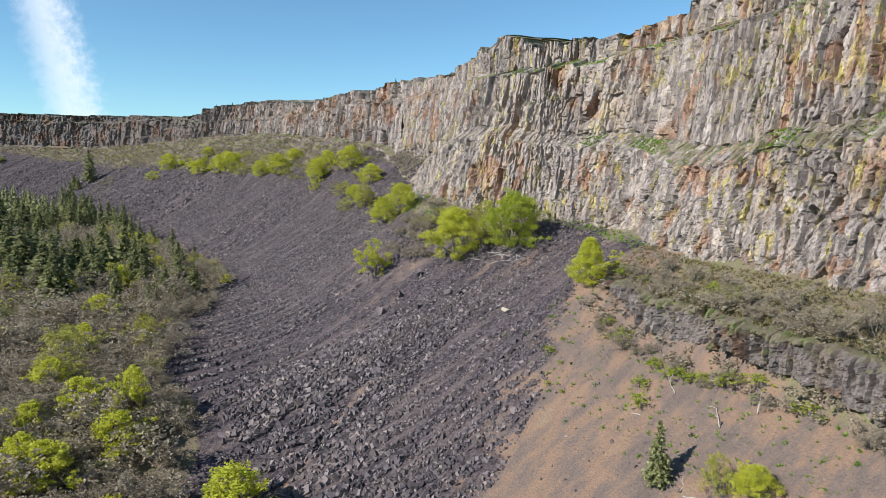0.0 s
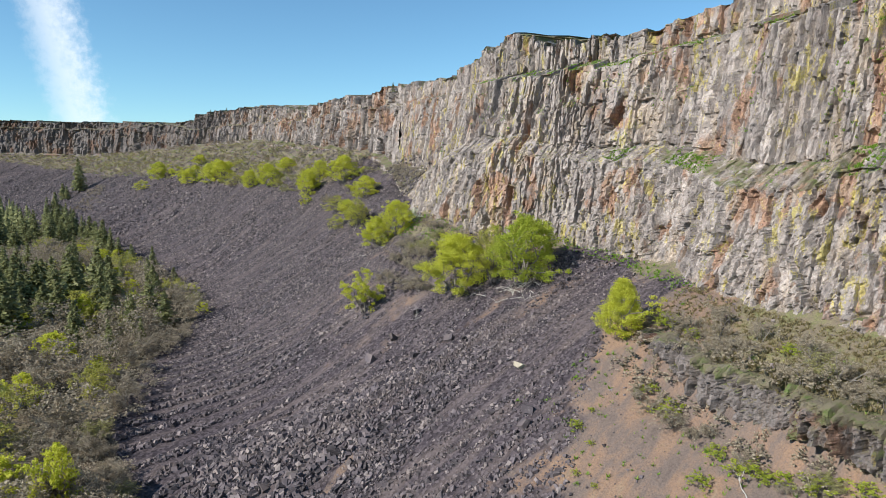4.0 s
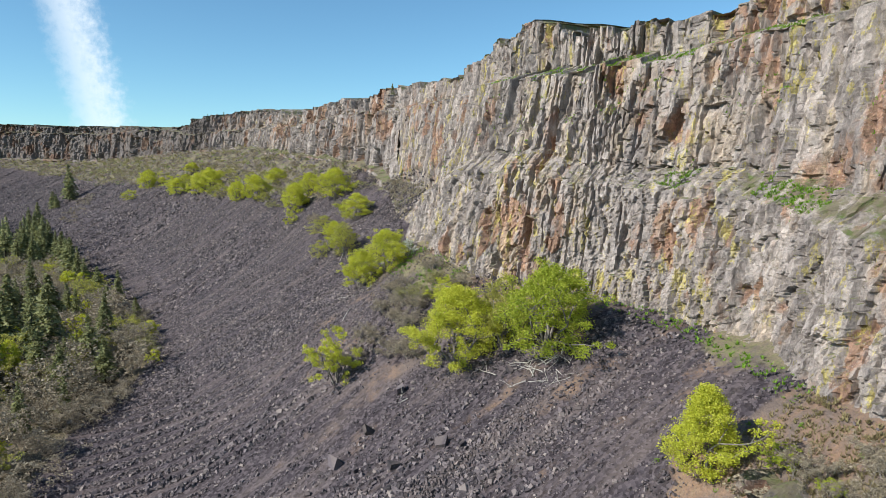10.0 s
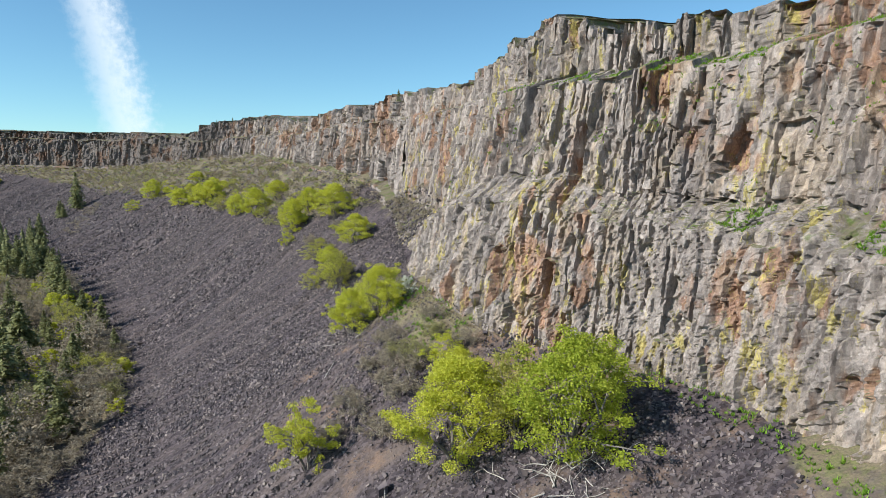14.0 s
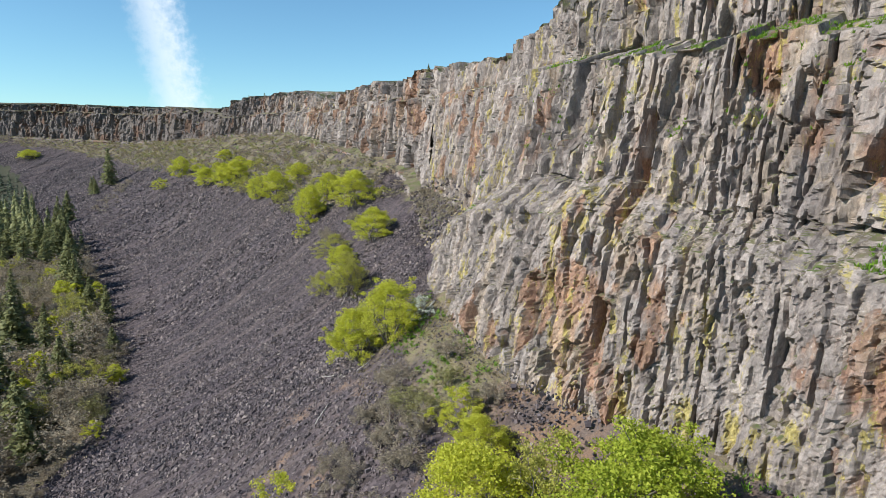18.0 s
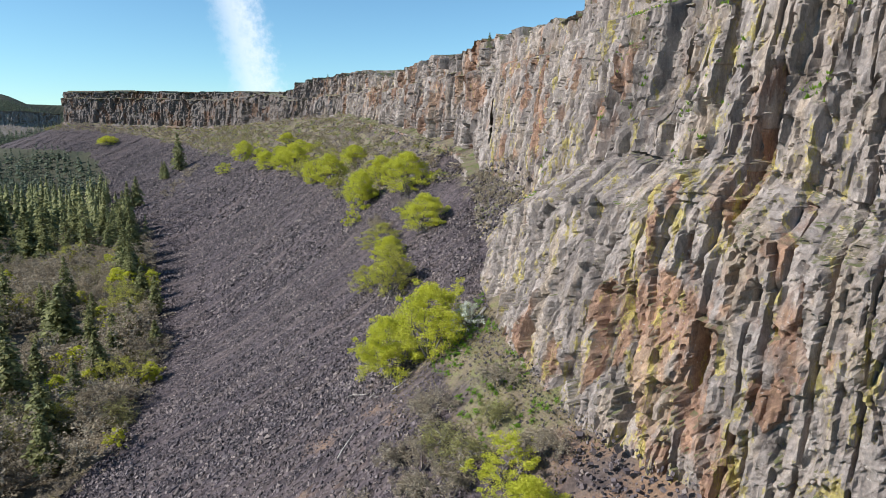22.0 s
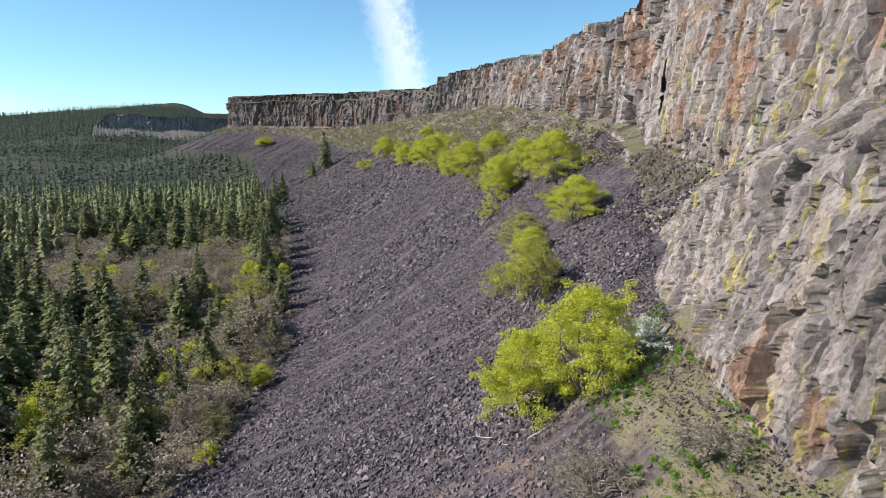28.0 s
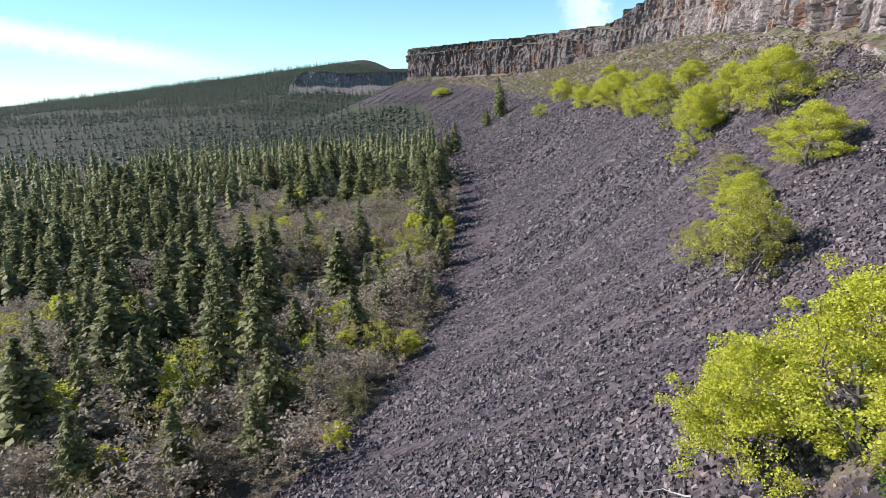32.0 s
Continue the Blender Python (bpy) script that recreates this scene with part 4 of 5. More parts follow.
def tris(me):
    """A mesh's corners and triangles."""
    co, ix = np.empty(len(me.vertices) * 3, np.float32), np.empty(len(me.loops), np.int32)
    me.vertices.foreach_get("co", co)
    me.loops.foreach_get("vertex_index", ix)
    f = ix.reshape(len(me.polygons), -1)
    return co.reshape(-1, 3), f if f.shape[1] == 3 else np.concatenate([f[:, :3], f[:, (0, 2, 3)]])


def thicket(name, rows, label, keep=1):
    """Many small plants joined: rows of unit mesh, x, y, height, width, turn."""
    V, F, base = [], [], 0
    zs = ground_z(np.array([q[1] for q in rows]), np.array([q[2] for q in rows]))
    kept = {}
    for (me, x, y, h, w, t), z in zip(rows, zs):
        if me.name not in kept:
            kept[me.name] = tris(me)
            if keep > 1:                     # farther off, fewer and larger twigs
                v, f = kept[me.name]
                f = f[::keep]
                c = v[f].mean(1, keepdims=True)
                v = (c + (v[f] - c) * keep ** .5).reshape(-1, 3)
                kept[me.name] = v, np.arange(len(v)).reshape(-1, 3)
        v, f = kept[me.name]
        c, s_ = math.cos(t) * w, math.sin(t) * w
        V.append(np.stack([x + c * v[:, 0] - s_ * v[:, 1], y + s_ * v[:, 0] + c * v[:, 1], z - .1 + h * v[:, 2]], 1))
        F.append(f + base)
        base += len(v)
    return tagged(new(name, mesh_from(name, np.concatenate(V), np.concatenate(F), rows[0][0].materials[0])), label, "brush", kind="stuff")


NEAR_HAZE = [leafy_meshes("fine_brush_haze", 151 + k, BUD, BARK, 680, .27, 3, clumps=40)[1] for k in range(2)]
rng = np.random.default_rng(17)
for x, y, h, kind in ((-80.7, 197.3, 9, 0), (-96.4, 204.5, 9, 1), (-117, 203.8, 11.5, 2), (-82.6, 164.1, 13, 0), (-83.2, 170.8, 13.5, 1), (-147.6, 191.2, 11, 2), (-93.5, 158.1, 11.5, 3),
                      (-114.8, 211.3, 12, 0), (-89, 176, 12.5, 2), (-91.6, 226.3, 8, 3), (-213.9, 418.2, 20, 1), (-222.8, 415.3, 9.5, 0), (-218, 412, 8, 2), (-226, 422, 8, 3), (-189.9, 345.5, 13, 0), (-187.2, 348.2, 14, 2), (-193, 349, 9, 1),
                      (-98, 231, 10, 1), (-104, 238, 12, 0), (-110, 245, 13, 2), (-118, 256, 12, 1), (-127, 268, 13, 3), (-136, 279, 12, 0), (-146, 291, 13, 2), (-156, 303, 14, 1), (-166, 313, 13, 0)):
    x, y = x - 6.6, y - 4.2
    plant("fir", FIR[kind], x, y, h * 1.05, h * 1.05, rng.uniform(0, 6), "dark green conifer at the edge of the scree", "conifer", FIRS)
plant("pine", PINE[0], -69.2, 150.8, 10.8, 13, .4, "tall thin-crowned pine with a bare lower trunk", "conifer", FIRS)
for k, (x, y, h) in enumerate(((-74.1, 157.6, 14.8), (-75.7, 164.3, 14.1), (-91.2, 157.1, 12), (-82.5, 198.2, 8.8), (-95.5, 203.3, 8.4), (-109.3, 204.6, 9.6), (-134.3, 183.2, 11.6), (-116.1, 163.1, 14.1),
                               (-68.2, 157.2, 6.8), (-111, 156.3, 11), (-87.6, 181.4, 7.5), (-125.2, 187.5, 10.4), (-114.4, 199.9, 9), (-115.4, 238, 15), (-87.4, 212.6, 9.2), (-78.9, 172.4, 9), (-126.2, 253.5, 12.4),
                               (-111.5, 213.7, 13.1), (-91.1, 175.9, 16), (-93.3, 192.5, 13), (-108.2, 177.7, 15.4), (-84, 146, 11), (-58, 152, 8), (-62, 146, 9.5), (-56.5, 138, 7), (-64, 158, 10), (-66, 166, 9), (-71, 176, 10), (-77, 187, 9.5), (-60, 133, 8), (-70, 140, 10), (-73, 193, 6.5), (-97, 146, 12), (-104, 152, 13), (-100, 168, 12), (-120, 175, 12))):
    plant("fir", FIR[k % 4], x, y, h, h * (1.0, 1.15, .9)[k % 3], k * 1.3, "dark green conifer rising out of brown scrub", "conifer", FIRS)
plant("dry_fir", DRY, -217, 262, 13, 15, 0, "dead rust-brown conifer among green ones", "conifer", "dead conifers")
plant("dry_fir", DRY, -206, 258, 12, 14, 2, "dead rust-brown conifer among green ones", "conifer", "dead conifers")
pts, us, ss = scatter(21, 4000, 596, 800, 56, 200, 6.0)
made = 0
for (x, y), u, s in zip(pts, us, ss):
    e = u - wood_edge(s)
    dense = (glade(x, y) > .5) * (e > (26 if s < 655 else 34 if s < 715 else 10)) + (e > 95)
    if not dense or rng.random() < (.25 if s < 660 else .1) or made >= 560:
        continue
    made += 1
    h = rng.uniform(9, 15) if s < 660 else rng.uniform(9, 17)
    k = FIR[rng.integers(4)] if rng.random() < .8 else PINE[rng.integers(2)]
    w = h * rng.uniform(1.1, 1.45)
    plant("fir", k, x, y, h, w, rng.uniform(0, 6), "dark green conifer standing in the valley wood", "conifer", FIRS)
pts, us, ss = scatter(22, 9000, 500, 760, 42, 125, 2.7)
made, bare, rest = 0, 0, []
for (x, y), u, s in zip(pts, us, ss):
    e = u - wood_edge(s)
    if e < 2.0 or made >= 800 or (s > 655 and e > 12 and glade(x, y) > .5):
        continue
    made += 1
    q = rng.random() if s > 600 or rng.random() < .5 else .3
    h = rng.uniform(4.2, 8.5) * (.75 if e < 5 else 1)
    if q < .62 and bare >= 230:
        rest.append((NEAR_HAZE[rng.integers(2)], x, y, h, h * rng.uniform(1.1, 1.5), rng.uniform(0, 6)))
    elif q < .62:
        bare += 1
        plant("bare_tree", (BUSH + BARE)[rng.integers(5)], x, y, h, h * rng.uniform(1.1, 1.5), rng.uniform(0, 6), "brown leafless tree with a haze of twigs", "tree", WOODSIDE, ("trunk", "crown"))
    elif q < .8:
        plant("budding_tree", BUDDING[rng.integers(2)], x, y, h, h * rng.uniform(1.1, 1.4), rng.uniform(0, 6), "leafless tree just coming into olive bud", "tree", WOODSIDE, ("trunk", "crown"))
    elif q < .88:
        plant("budding_tree", LIGHT_OLIVE, x, y, h, h * 1.1, rng.uniform(0, 6), "small tree in olive-green bud", "tree", WOODSIDE)
    else:
        if rng.random() < .5:
            continue
        plant("maple", LIGHT_MAPLE[rng.integers(2)], x, y, h * .9, h, rng.uniform(0, 6), "yellow-green maple in the valley scrub", "tree", "maples in the valley")
p, us, ss = scatter(27, 5000, 600, 800, 58, 170, 4.2)
rest += [(NEAR_HAZE[rng.integers(2)], x, y, rng.uniform(3, 6), rng.uniform(4, 8), rng.uniform(0, 6)) for (x, y), u, s in zip(p, us, ss) if u > wood_edge(s) + 3 and rng.random() < (.75 if glade(x, y) < .5 else .3)]
thicket("valley_brush", rest, "brown leafless thicket in the valley")
p, us, ss = scatter(28, 3500, 620, 900, 60, 260, 6.5)
rest = [(BUDDING[rng.integers(2)][1], x, y, rng.uniform(3, 6), rng.uniform(4, 8), rng.uniform(0, 6)) for (x, y), u, s in zip(p, us, ss) if u > wood_edge(s) + 3 and rng.random() < .5]
thicket("valley_scrub", rest, "olive budding thicket among conifers in the valley", 6)
HAZE = [leafy_meshes("brush_haze", 141 + k, BUD, BARK, 260, .62, 3, clumps=22)[1] for k in range(3)]
HAZE_OLIVE = [leafy_meshes("scrub_haze", 145 + k, BUD_OLIVE, BARK, 200, .7, 3, clumps=22)[1] for k in range(2)]
HAZE_GREEN = [leafy_meshes("green_haze", 148 + k, GRASS, BARK, 130, .7, 3, clumps=16)[1] for k in range(2)]
pts, us, ss = scatter(23, 9000, 645, 1240, 1, 34, 2.0)
rows = {0: [], 1: [], 2: []}
for (x, y), u, s in zip(pts, us, ss):
    lim = belt(s) * (.8 + .4 * float(fbm(np.array([s / 22]), np.array([u / 15]), 83)[0]))
    if u < lim and rng.random() < .93:
        k = rng.choice(3, p=(.44, .34, .22))
        big = 1 if k < 2 else .5
        rows[k].append(((HAZE, HAZE_OLIVE, HAZE_GREEN)[k][rng.integers(2)], x, y, rng.uniform(1, 2.6) * big, rng.uniform(2, 4.2) * big, rng.uniform(0, 6)))
pts, us, ss = scatter(24, 160, 868, 935, 36, 62, 2.6)
rows[0] += [(HAZE[rng.integers(3)], x, y, rng.uniform(1, 2.2), rng.uniform(2, 4), 0) for (x, y), u, s in zip(pts, us, ss) if abs(u - 36 - (935 - s) * .36) < 6]
thicket("cliff_foot_brush", rows[0], "grey-brown leafless brush along the cliff foot")
thicket("cliff_foot_scrub", rows[1], "olive budding scrub along the cliff foot")
thicket("cliff_foot_herbs", rows[2], "fresh green herbs along the cliff foot")
for x, y, h, w in ((-39.8, 82.7, 8.6, 5.8), (-55.2, 90.8, 6.0, 7.5), (-38.8, 76.8, 6.2, 7.8), (-22.2, 67.3, 6.6, 9.0), (-107.8, 163.5, 5.0, 7.1), (-103.9, 183.2, 5.0, 5.6), (-84, 142.9, 7.3, 10.5),
                   (-71.2, 142.8, 4.0, 6.0), (-70.2, 173.9, 4.9, 4.6), (-75.5, 153.2, 7.5, 5.2), (-51.8, 156.9, 2.6, 3.0), (-47.5, 84.0, 6.5, 7.0), (-48.0, 72.0, 6.0, 7.0), (-61.0, 110.0, 5.5, 6.0), (-44.0, 70.0, 7.0, 7.5), (-56.5, 122.0, 4.5, 5.0)):
    plant("maple", LIGHT_MAPLE[rng.integers(2)], x, y, h, w, rng.uniform(0, 6), "yellow-green maple in the valley scrub", "tree", "maples in the valley")


def far_wood(name, seed, n, s0, s1, u0, u1, gap, units, label, lo=7, hi=15, thin=.36, plump=1.0):
    """A far wood of many simple conifers, joined."""
    p, u, s = scatter(seed, n, s0, s1, u0, u1, gap)
    r = np.random.default_rng(seed)
    ok = (u > wood_edge(np.minimum(s, 1115)) + 3) & (fbm(p[:, 0] / 60, p[:, 1] / 60, 151, 3) > thin)
    rows = []
    for x, y in p[ok]:
        h = r.uniform(lo, hi)
        rows.append((units[r.integers(len(units))], x, y, h, h * r.uniform(.95, 1.3) * plump, r.uniform(0, 6)))
    ob = thicket(name, rows, label)
    ob.data.materials[0] = units[0].materials[0]
    return tagged(ob, label, "wood", kind="stuff")


def spray_cone(name, seed, needle, sprays, wide):
    """A plain conifer one metre high for woods that stay far off: an uneven cone of drooping sprays."""
    r = np.random.default_rng(seed)
    h = np.sort(r.uniform(.04, .96, sprays) ** 1.15)
    t = np.arange(sprays) * 2.4 + r.uniform(-.5, .5, sprays)
    reach = wide * (1.04 - h) ** .8 * r.uniform(.7, 1.2, sprays)
    o, d = np.stack([np.cos(t), np.sin(t), t * 0], 1), np.stack([-np.sin(t), np.cos(t), t * 0], 1)
    q, up = reach[:, None], np.array((0, 0, 1.0))
    w = q * .5 + .012
    root = h[:, None] * up + up * .07
    tip = o * q * 1.05 + (h[:, None] - q * .45) * up
    mid = o * q * .55 + (h[:, None] - q * .05) * up
    V = np.stack([root, mid - d * w, tip, mid + d * w], 1).reshape(-1, 3)
    V = np.concatenate([V, [(0, 0, 1.04), (.03, 0, .86), (-.02, .02, .84), (-.015, -.025, .86)]])
    return mesh_from(name, V, np.arange(len(V)).reshape(-1, 4), needle)


MIDFIR = [spray_cone("wood_conifer", 161 + k, NEEDLE, 44, .17 + .02 * k) for k in range(4)]
HILLFIR = [spray_cone("hill_conifer", 171 + k, NEEDLE_FAR, 16, .2 + .03 * k) for k in range(3)]
far_wood("conifer_wood", 31, 17000, 620, 960, 140, 640, 6.0, MIDFIR, "dense dark conifer wood on the valley floor", 7, 15.5, .3)
far_wood("terrace_wood", 36, 6000, 790, 960, 60, 140, 5.4, MIDFIR, "dark conifers crowding the lower edge of the scree", 7, 14, .3)
far_wood("distant_wood", 32, 60000, 960, 1900, 60, 750, 5.4, HILLFIR, "distant conifer forest covering the far hillside", 5, 11, .24, 1.15)
p, us, ss = scatter(34, 9000, 490, 780, 40, 120, 3.3)
rows = [(NEAR_HAZE[rng.integers(2)], x, y, rng.uniform(1.6, 4.2), rng.uniform(3, 5.5), rng.uniform(0, 6)) for (x, y), u, s in zip(p, us, ss) if u > wood_edge(s) + 2 and rng.random() < .85]
p, us, ss = scatter(33, 4000, 620, 1000, 120, 420, 8)
rows += [(HAZE[rng.integers(3)], x, y, rng.uniform(3, 6), rng.uniform(5, 9), 0) for (x, y), u, s in zip(p, us, ss) if rng.random() < .55]
thicket("valley_haze", rows, "grey-brown leafless trees among the conifers")


# ---- loose stones of the talus ----
CUBE = np.array([(x, y, z) for x in (-1, 1) for y in (-1, 1) for z in (-1, 1)], float) * .5
CUBE_F = np.array([(0, 1, 3, 2), (4, 6, 7, 5), (0, 4, 5, 1), (2, 3, 7, 6), (0, 2, 6, 4), (1, 5, 7, 3)])


def stones(seed, x, y, size, sink=.25, us=None):
    """Uneven angular blocks, one at each place."""
    r = np.random.default_rng(seed)
    n = len(x)
    v = CUBE[None] + r.uniform(-.2, .2, (n, 8, 3))
    v *= (size[:, None] * r.uniform(.55, 1.35, (n, 3)) * (1, 1, .75))[:, None]
    q = r.normal(size=(n, 4)) * (1, .7, .7, 1)
    q /= np.linalg.norm(q, axis=1)[:, None]
    w, a, b, c = q.T
    R = np.stack([1 - 2 * (b * b + c * c), 2 * (a * b - c * w), 2 * (a * c + b * w), 2 * (a * b + c * w), 1 - 2 * (a * a + c * c), 2 * (b * c - a * w),
                  2 * (a * c - b * w), 2 * (b * c + a * w), 1 - 2 * (a * a + b * b)], 1).reshape(n, 3, 3)
    v = np.einsum("nij,nkj->nki", R, v)
    z = ground_z(x, y, us) + size * (.35 - sink)
    v += np.stack([x, y, z], 1)[:, None]
    f = (CUBE_F[None] + 8 * np.arange(n)[:, None, None]).reshape(-1, 4)
    return v.reshape(-1, 3), f


def on_slope(seed, n, s0, s1, u0, u1):
    r = np.random.default_rng(seed)
    s, u = r.uniform(s0, s1, n), r.uniform(u0, u1, n)
    i = np.clip(np.searchsorted(CLEN, s) - 1, 0, len(CXY) - 2)
    t = CXY[i + 1] - CXY[i]
    t /= np.linalg.norm(t, axis=1)[:, None]
    p = CXY[i] + t * (s - CLEN[i])[:, None] + np.stack([-t[:, 1], t[:, 0]], 1) * u[:, None]
    return p[:, 0], p[:, 1], r


def rubble(name, seed, n, s0, s1, u0, u1, lo, hi, label):
    x, y, r = on_slope(seed, n, s0, s1, u0, u1)
    u, s = to_cliff(x, y)
    zone = zones(x, y, (u, s))
    bare = 1 - np.clip(np.maximum(zone[:, 0] - .35, 0) * 2.4 + zone[:, 1] * 1.35 + zone[:, 2] * 1.2, 0, .97)
    coarse = np.clip(.5 + 1.5 * (fbm(s / 5, u / 40, 161) - .5) + .45 * (fbm(x / 14, y / 14, 163) - .5) + .3 * smooth(12, 42, u) - .35 * smooth(570, 545, s) * smooth(30, 14, u), .1, 1.15)
    ok = (r.random(n) < bare * (.35 + .65 * coarse)) & (u > .3)
    x, y, coarse, u, s = x[ok], y[ok], coarse[ok], u[ok], s[ok]
    size = (lo + (hi - lo) * r.random(len(x)) ** 3) * (.45 + .85 * coarse) * (1 + .45 * smooth(30, 48, u) * smooth(590, 560, s))
    v, f = stones(seed, x, y, size, .25, (u, s))
    return tagged(new(name, mesh_from(name, v, f, SCREE)), label, "scree", kind="stuff")


rubble("scree", 201, 105000, 486, 574, .5, 59, .14, .5, "loose dark purple-grey basalt scree covering the slope")
rubble("middle_scree", 204, 175000, 574, 660, .5, 58, .1, .35, "loose dark purple-grey basalt scree below the trees")
rubble("upper_scree", 202, 75000, 660, 760, .5, 72, .16, .48, "loose dark basalt scree on the farther slope")
rubble("far_scree", 203, 60000, 760, 1230, 4, 85, .3, .75, "dark basalt scree on the far slope")

# the larger blocks that stand out, each on its own
BLOCKS = [mesh_from("block", *stones(300 + k, np.zeros(1), np.zeros(1), np.ones(1)), SCREE) for k in range(8)]
for me in BLOCKS:
    co = np.empty(24, np.float32)
    me.vertices.foreach_get("co", co)
    co = co.reshape(-1, 3)
    co -= co.mean(0)
    me.vertices.foreach_set("co", co.ravel())
    me.update()
n_ = Nodes("pale_stone")
PALE = n_.end(n_.ramp(n_.noise(2.5, 5, .6), (.3, (.30, .26, .19)), (.7, (.46, .40, .31))), .9, .2)
pale_block = BLOCKS[0].copy()
pale_block.materials[0] = PALE
rng = np.random.default_rng(41)
for x, y, size, me in ((-6.9, 111.2, 1.5, 1), (-9.9, 108.2, 1.4, 2), (8.8, 83.6, 1.5, 3), (9.5, 85.4, 1.3, 4), (-3.5, 104.0, 1.3, 5), (3.2, 98.5, 1.2, 6), (-4.0, 116.0, 1.2, 7), (1.0, 104.5, 1.1, 2)):
    ob = new("boulder", BLOCKS[me])
    ob.matrix_basis = Matrix.Translation((x, y, at(x, y, -.15 * size))) @ Euler(rng.uniform(0, 6, 3)).to_matrix().to_4x4() @ Matrix.Diagonal((size, size * .9, size * .75, 1))
    tagged(ob, "large dark angular boulder lying on the scree", "boulder", "boulders on the scree")
ob = new("pale_boulder", pale_block)
ob.matrix_basis = Matrix.Translation((9.4, 93.6, at(9.4, 93.6, -.2))) @ Matrix.Diagonal((1.5, 1.2, .9, 1))
tagged(ob, "pale tan boulder lying on dark scree", "boulder")
ground_ob = bpy.data.objects["ground"]
x, y, r = on_slope(43, 900, 545, 625, 12, 45)
z3 = zones(x, y)
ok = z3.max(1) < .3
for x1, y1 in list(zip(x[ok], y[ok]))[:290]:
    size = r.uniform(.4, .75)
    ob = new("stone", BLOCKS[r.integers(8)])
    ob.matrix_basis = Matrix.Translation((x1, y1, at(x1, y1, -.12 * size))) @ Euler(r.uniform(0, 6, 3)).to_matrix().to_4x4() @ Matrix.Diagonal((size, size * .85, size * .7, 1))
    ob.parent = ground_ob


# ---- the broken rock band below the bench, and fallen wood ----
def band_mesh():
    s = np.arange(BENCH0, KARC[5] + 7, .2)
    rows = 34
    x, y = along(s, 0), along(s, 1)
    tx, ty = np.gradient(x), np.gradient(y)
    ln = np.hypot(tx, ty)
    nx, ny = -ty / ln, tx / ln
    fade = smooth(KARC[5] + 7, KARC[5] - 4, s)
    foot = along(s, 2)
    top = foot - 4.0 + (fbm(s / 5, s * 0, 171) - .5) * 1.2
    tall = (4.0 + 2.4 * (fbm(s / 8, s * 0 + 2, 172) - .5)) * (.25 + .75 * fade)
    t = np.linspace(0, 1, rows)[:, None]
    S = np.broadcast_to(s, (rows, len(s)))
    zz = top - tall * np.clip(t * 1.25 - .15, 0, 1)
    base = 9.0 + 1.6 * smooth(0, .2, t) + .5 * t + (fbm(s / 6, s * 0 + 9, 173) - .5) * 2.2 - 2.5 * smooth(.12, 0, t)
    bulge, tone, fresh, lichen = blocky(S * 1.5, zz * 1.5, 9)
    zz = zz + (fbm(S / 1.1, t * 9 + S * 0, 174, 3) - .5) * 1.3 * smooth(.32, .02, t)
    out = base + bulge * 1.0 * smooth(0, .2, t)
    # tone cut low: the band's shade and dark growth put into its colour
    col = np.stack([tone * .12, fbm(S / 6, zz / 4, 65, 3) * .8 + fresh * .3, fbm(S / 5, zz / 5, 66, 3) * .4, .6 * smooth(.4, .1, t) + .75 * fbm(S / 3, zz / 2, 67, 3) * smooth(.38, .6, fbm(S / 7, zz / 6, 68, 2))], -1).reshape(-1, 4)
    return mesh_from("rock_band", np.stack([x + nx * out, y + ny * out, zz], -1).reshape(-1, 3), grid_faces(rows, len(s)), ROCK, ("block", col))


tagged(new("rock_band", band_mesh()), "low broken basalt band below the vegetated bench", "rock band", kind="structure")


spots = scatter(35, 420, BENCH0 + 20, KARC[5] + 7, 8.6, 12.8, 1.1)[0]
r = np.random.default_rng(57)
rows = [(HAZE[r.integers(3)], x, y, r.uniform(.9, 2.2), r.uniform(1.4, 3), r.uniform(0, 6)) for x, y in spots if r.random() < .92]
thicket("band_brush", rows, "grey-brown leafless brush over the rock band")


def wood_piece(rng, p, way, length, radius, twigs=2):
    limbs = []
    branches(rng, p, way, length, radius, 1 if twigs else 0, limbs, .5, .02, twigs)
    return tubes([(a, b) for a, b, _ in limbs], 5)


def fallen(name, x, y, way, length, radius, label, group="", twigs=2, seed=1, lift=.15):
    r = np.random.default_rng(seed)
    z0, z1 = at(x, y, 0), at(x + way[0] * length, y + way[1] * length, 0)
    d = Vector((way[0], way[1], (z1 - z0) / length)).normalized()
    v, f = wood_piece(r, (0, 0, 0), d, length, radius, twigs)
    ob = new(name, mesh_from(name, v, f, DEAD))
    ob.location = (x, y, z0 + lift)
    return tagged(ob, label, "dead wood", group)


fallen("fallen_log", -4.9, 152.8, (-.75, -.55), 3.0, .16, "pale bleached log lying beside a leafy maple", twigs=0, seed=3)
fallen("fallen_log", -14.7, 138.7, (.5, .85), 2.4, .06, "thin pale pole lying on the scree", twigs=0, seed=4)
for k, (x, y, a, ln) in enumerate(((26.9, 61, 1.2, 2.6), (25.0, 63.5, .6, 2.0), (21.0, 66.5, 1.9, 2.4), (22.5, 54.5, 2.3, 1.8), (21.5, 56.0, .9, 1.6), (24.8, 67.5, 1.5, 2.2), (30.2, 60.5, 1.0, 1.6), (23.8, 79.0, 2.6, 2.0))):
    fallen("dead_branch", x, y, (math.cos(a), math.sin(a)), ln, .06, "bleached dead branch lying on the bare slope", "dead branches on the slope", 2, 20 + k)
